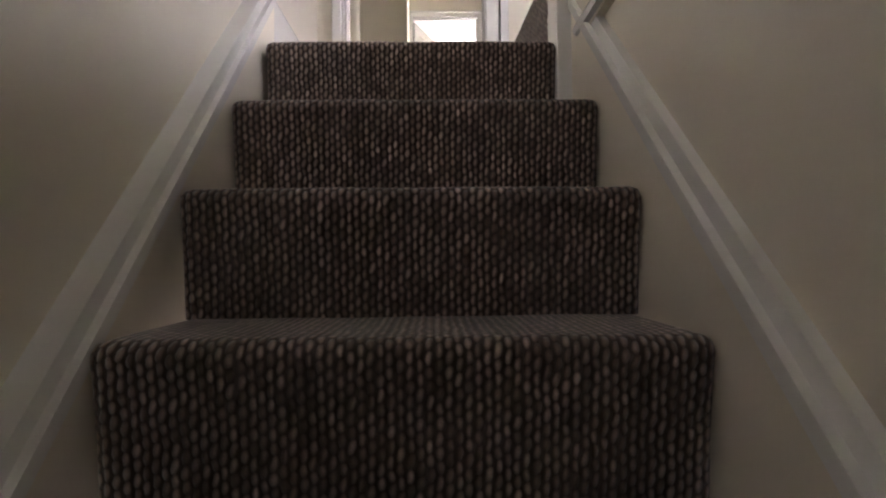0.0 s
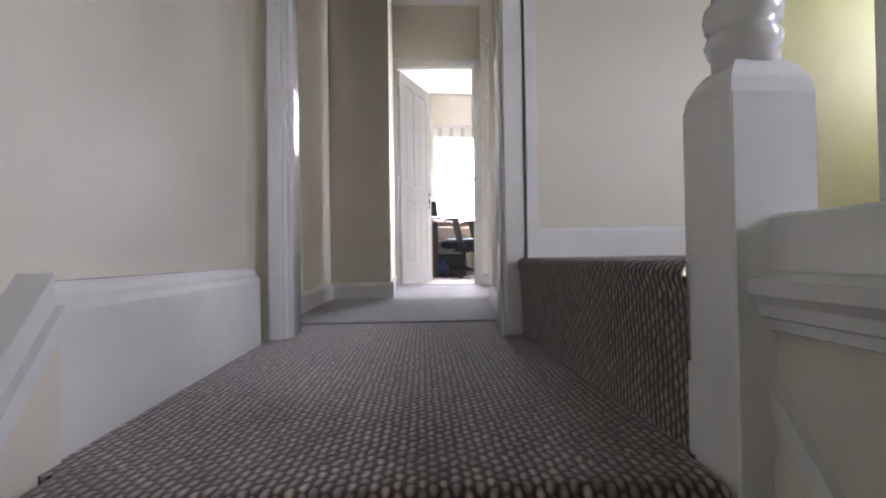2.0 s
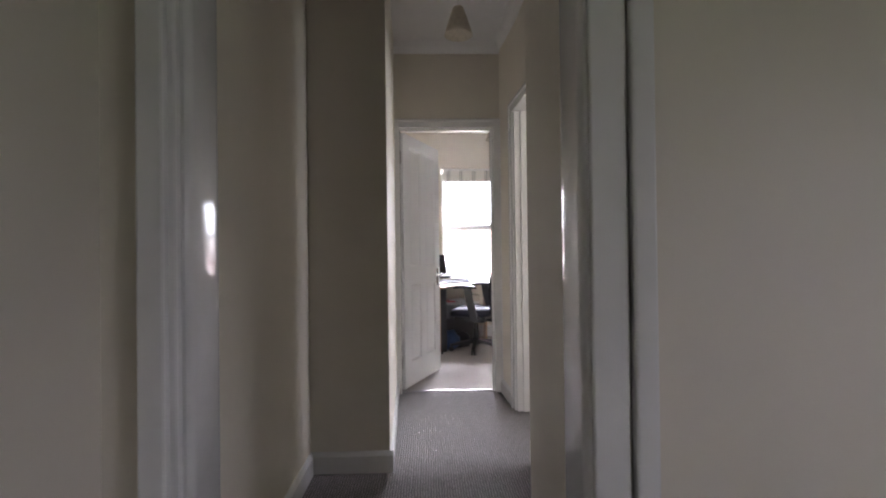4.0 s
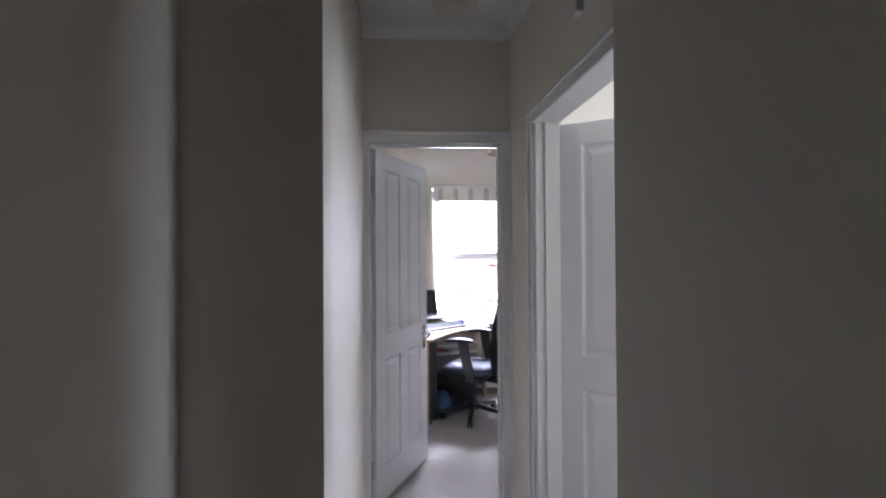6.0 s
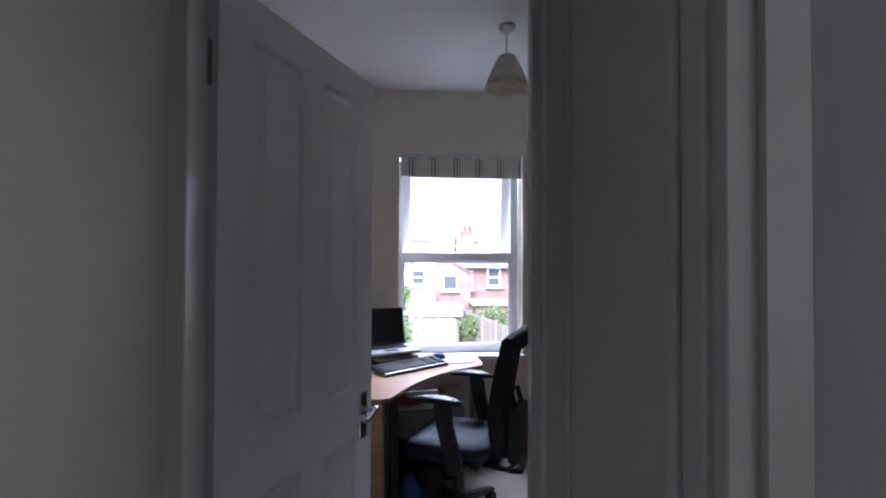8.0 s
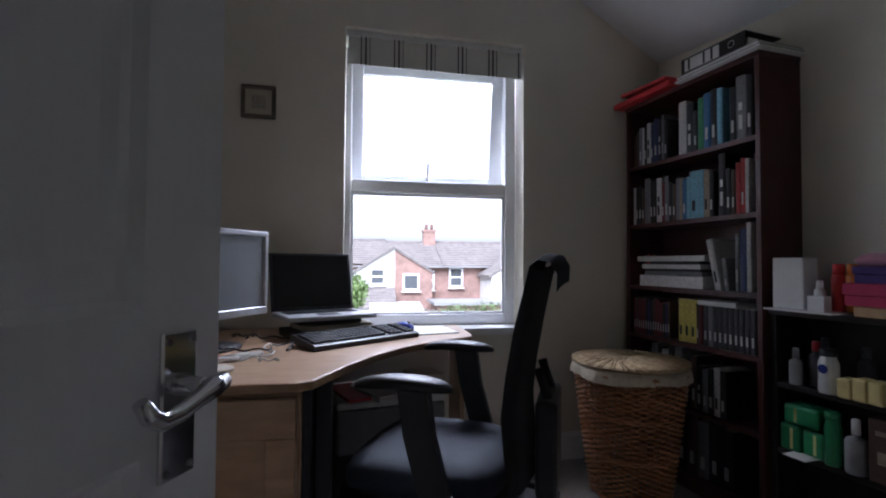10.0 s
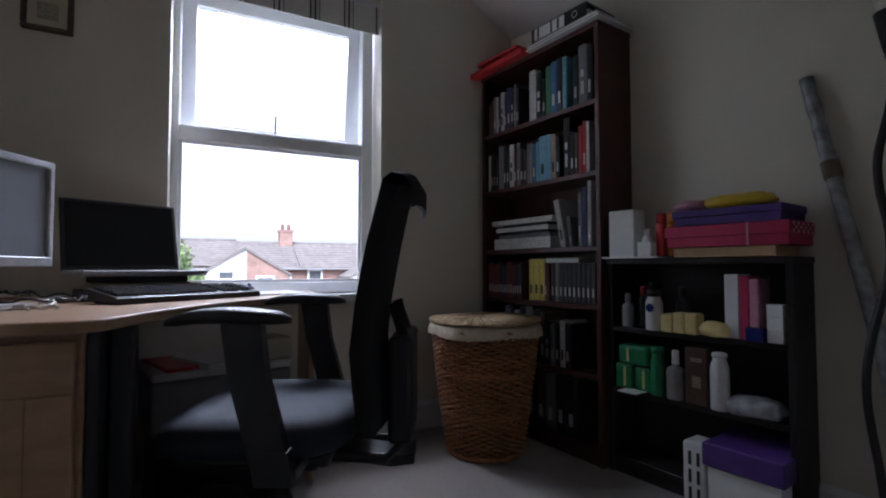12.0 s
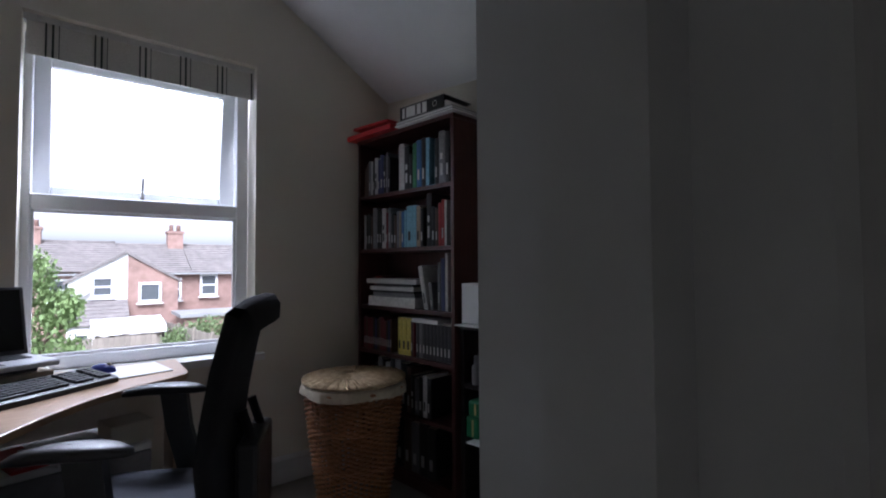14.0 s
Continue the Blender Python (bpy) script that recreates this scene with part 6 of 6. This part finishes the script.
def terrace():
    t = thing("terraced_house", "red brick terraced houses with grey tiled roofs and chimneys", "house", Matrix.Translation((0, 0, 0)))
    Y, EV, RG = 36.5, 0.85, 2.50
    part("wall", Build().box(-16, 30, Y, Y + 8, -6, EV + 0.05), BRICK, t)
    for x0, x1, dz in ((-16, -3, 0.05), (-3, 1.9, 0.08), (1.92, 5.4, -0.03), (5.42, 11, 0.0), (11.02, 30, -0.1)):
        r = part("roof", tiled_slope(x0, x1, Y - 0.35, EV + dz, Y + 3.4, RG + dz, 13), TILE, t)
        part("ridge", Build().tube([(x0, Y + 3.4, RG + dz + 0.03), (x1, Y + 3.4, RG + dz + 0.03)], 0.11, 8), TILE, r)
    part("rear_roof", Build().prism([(Y + 3.4, RG - 0.1), (Y + 8, EV), (Y + 7.9, EV - 0.3), (Y + 3.3, RG - 0.5)], -16, 30, axis="x"), TILE, t)
    part("gutter", Build().box(-16, 30, Y - 0.45, Y - 0.32, EV - 0.12, EV - 0.02), GREYB, t)
    for x in (-1.9, 5.0, 14.5):
        c = part("chimney", Build().box(x - 0.42, x + 0.42, Y + 2.9, Y + 3.7, RG - 0.6, RG + 0.75).box(x - 0.48, x + 0.48, Y + 2.84, Y + 3.76, RG + 0.75, RG + 0.9), BRICK, t)
        for e in (-0.2, 0.2):
            part("chimney_pot", Build().lathe([(0.13, RG + 0.88), (0.11, RG + 1.25), (0.14, RG + 1.3)], 12, Matrix.Translation((x + e, Y + 3.3, 0))), BRICK, c)
    for x, z, w, h in ((-0.6, 0.0, 0.9, 1.1), (4.55, -0.1, 0.7, 1.2), (6.35, 0.1, 0.9, 1.25), (9.6, 0.1, 0.9, 1.2), (13, 0.1, 0.9, 1.2), (-5, 0.1, 0.9, 1.2)):
        sash_window(t, x, Y, z, w, h)
    part("downpipe", Build().tube([(0.05, Y - 0.2, EV), (0.05, Y - 0.2, -5)], 0.06, 8).tube([(4.1, Y - 0.2, EV), (4.1, Y - 0.2, -5)], 0.06, 8), PLASTICW, t)

    # rear wings sharing one ridge: one half rendered white, the other bare brick
    w = thing("rear_wing", "paired rear wings, one white rendered, one red brick", "house", Matrix.Translation((0, 0, 0)))
    WY, X0, XR, X1 = 33.6, -0.15, 2.15, 4.35
    part("wall", Build().prism([(X0, -6), (XR, -6), (XR, 1.85), (X0, 0.45)], WY, Y, axis="y"), RENDERW, w, "white rendered gable half")
    part("wall", Build().prism([(XR + 0.005, -6), (X1, -6), (X1, 0.45), (XR + 0.005, 1.75)], WY, Y, axis="y"), BRICK, w, "bare red brick gable half")
    part("roof", Build().prism([(X0 - 0.2, 0.33), (XR, 1.86), (XR, 2.0), (X0 - 0.2, 0.47)], WY - 0.1, Y + 1, axis="y"), TILE, w)
    part("roof", Build().prism([(XR, 1.78), (X1 + 0.15, 0.36), (X1 + 0.15, 0.50), (XR, 1.92)], WY - 0.1, Y + 1, axis="y"), TILE, w)
    sash_window(w, 1.15, WY, 0.22, 0.85, 0.95)
    sash_window(w, 3.1, WY, -0.1, 0.95, 0.95, 0)
    part("lean_to_roof", tiled_slope(X0, XR, WY - 2.2, -1.42, WY, -0.42, 7), TILE, w)
    part("lean_to_wall", Build().box(X0, XR, WY - 2.1, WY, -6, -1.42), RENDERW, w)
    for x in (0.4, 1.2):
        sash_window(w, x, WY - 2.1, -2.05, 0.55, 0.7, 0)
    part("satellite_dish", Build().lathe([(0.02, 0), (0.2, 0.05), (0.25, 0.1)], 14, pose(0.4, WY - 0.1, 0.0, 70)), GREYB, w)
    # neighbour's cream wing
    n = thing("rear_wing", "cream rendered rear wing with tiled roof", "house", Matrix.Translation((0, 0, 0)))
    part("wall", Build().prism([(8.0, -6), (12.0, -6), (12.0, 0.6), (10.0, 1.5), (8.0, 0.25)], WY, Y, axis="y"), RENDERW, n)
    part("roof", Build().prism([(7.8, 0.15), (10.0, 1.52), (10.0, 1.68), (7.8, 0.32)], WY - 0.1, Y + 1, axis="y"), TILE, n)
    part("roof", Build().prism([(10.0, 1.52), (12.2, 0.5), (12.2, 0.65), (10.0, 1.68)], WY - 0.1, Y + 1, axis="y"), TILE, n)
    sash_window(n, 9.4, WY, -0.35, 0.95, 0.9, 0)
    s = thing("garden_shed", "low garden shed under a white tarpaulin", "shed", Matrix.Translation((1.9, 28.0, -3.15)))
    part("shed_wall", Build().box(-1.1, 1.1, 0, 1.6, 0, 1.8), FENCE, s)
    v, f = [], []
    for j in range(9):
        for i in range(13):
            v.append((-1.25 + 2.5 * i / 12, -0.2 + 2.0 * j / 8, 1.95 + 0.08 * noise.noise(Vector((i * 0.7, j * 0.8, 0))) + 0.03 * j - (0.25 if j == 0 else 0)))
    f = [(j * 13 + i, j * 13 + i + 1, j * 13 + 14 + i, j * 13 + 13 + i) for j in range(8) for i in range(12)]
    part("tarpaulin", Build().add(v, f, True), TARP, s)
    o = thing("outbuilding", "low flat-roofed outbuilding behind the hedge", "outbuilding", Matrix.Translation((6.0, 30.5, -3.2)))
    part("outbuilding_wall", Build().box(-1.8, 2.6, 0, 2.5, 0, 2.0), BRICK, o)
    part("outbuilding_roof", Build().box(-2.0, 2.8, -0.2, 2.7, 2.0, 2.15), GREYB, o)


terrace()


def fence_run(x0, y0, x1, y1, z0, z1, h, label):
    t = thing("garden_fence", label, "fence", None)
    d = math.hypot(x1 - x0, y1 - y0)
    n = int(d / 0.16)
    me = Build().box(-0.075, 0.075, -0.012, 0.012, 0, h).mesh("board", FENCE)
    an = math.atan2(y1 - y0, x1 - x0)
    for i in range(n):
        s = (i + 0.5) / n
        ob = new("board", me)
        ob.parent = t
        ob.matrix_local = Matrix.Translation((x0 + (x1 - x0) * s, y0 + (y1 - y0) * s, z0 + (z1 - z0) * s + 0.02 * math.sin(i * 2.3))) @ Matrix.Rotation(an, 4, "Z")
    for e in (0.25, h - 0.3):
        part("rail", Build().tube([(x0, y0 + 0.05, z0 + e), (x1, y1 + 0.05, z1 + e)], 0.04, 4), FENCE, t)
    for i in range(int(d / 1.9) + 1):
        s = min(1, i * 1.9 / d)
        part("post", Build().box(-0.05, 0.05, -0.05, 0.05, -0.2, h + 0.08, Matrix.Translation((x0 + (x1 - x0) * s, y0 + (y1 - y0) * s + 0.07, z0 + (z1 - z0) * s))), FENCE, t)


fence_run(-4.0, 26.0, 2.6, 26.0, -3.1, -3.1, 1.8, "weathered timber fence across the garden")
fence_run(3.0, 31.0, 4.9, 16.5, -3.15, -3.1, 1.95, "weathered timber fence along the garden side")
fence_run(-4.0, 20.5, 2.0, 20.5, -3.1, -3.1, 0.75, "low weathered timber fence in the garden")


def leaf_mass(name, label, category, m, blobs, n, size, mat, seed, trunk=None):
    random.seed(seed)
    t = thing(name, label, category, m)
    b = Build()
    for _ in range(n):
        c, r = random.choice(blobs)
        while True:
            p = Vector((random.uniform(-1, 1), random.uniform(-1, 1), random.uniform(-1, 1)))
            if 0.35 < p.length < 1:
                break
        q = Vector(c) + Vector((p.x * r[0], p.y * r[1], p.z * r[2])) * (0.8 + 0.35 * random.random())
        s = size * random.uniform(0.6, 1.3)
        rot = Euler((random.uniform(0, 6), random.uniform(0, 6), random.uniform(0, 6))).to_matrix().to_4x4()
        b.add([(-s, 0, 0), (0, -s * 0.45, 0.1 * s), (s, 0, 0), (0, s * 0.45, 0.1 * s)], [(0, 1, 2), (0, 2, 3)], False, Matrix.Translation(q) @ rot)
    part("crown", b, mat, t)
    if trunk:
        tb = Build().tube([(0, 0, 0), (0.05, 0, trunk * 0.5), (0, 0.05, trunk)], [0.13, 0.10, 0.06], 8)
        for c, r in blobs:
            tb.tube([(0.03, 0.02, trunk * 0.6), (c[0] * 0.6, c[1] * 0.6, c[2] * 0.8), (c[0], c[1], c[2])], [0.05, 0.035, 0.012], 6)
        part("trunk", tb, BARK, t)
    return t


leaf_mass("garden_tree", "small leafy garden tree with light green crown", "tree", Matrix.Translation((-0.62, 19.2, -3.1)), [((0, 0, 3.0), (0.9, 0.8, 0.9)), ((0.5, 0.1, 2.2), (0.7, 0.6, 0.6)), ((-0.6, 0, 2.3), (0.8, 0.7, 0.7)), ((0.1, -0.1, 4.0), (0.5, 0.5, 0.7)), ((0.6, 0, 3.3), (0.45, 0.4, 0.5)), ((-0.7, 0.1, 3.5), (0.6, 0.5, 0.7))], 5200, 0.075, LEAF, 3, 2.4)
leaf_mass("garden_hedge", "overgrown green shrubs behind the fence", "shrub", Matrix.Translation((6.6, 25.5, -3.0)), [((-2.2, 0.6, 1.3), (1.0, 1.0, 0.9)), ((-1.2, -0.6, 1.5), (1.1, 1.0, 0.9)), ((0, -1.4, 1.4), (1.2, 1.1, 0.9)), ((1.2, -2.0, 1.3), (1.2, 1.2, 0.9)), ((2.4, -1.5, 1.6), (1.4, 1.2, 1.0)), ((-2.9, 1.3, 1.2), (0.9, 0.9, 0.7))], 9000, 0.085, LEAFD, 4, 0.9)
leaf_mass("garden_hedge", "low green shrubs beside the garden fence", "shrub", Matrix.Translation((-1.2, 23.5, -3.3)), [((0, 0, 0.5), (0.8, 0.6, 0.6)), ((1.0, 0.2, 0.35), (0.6, 0.5, 0.45))], 1500, 0.07, LEAFD, 6, 0.3)
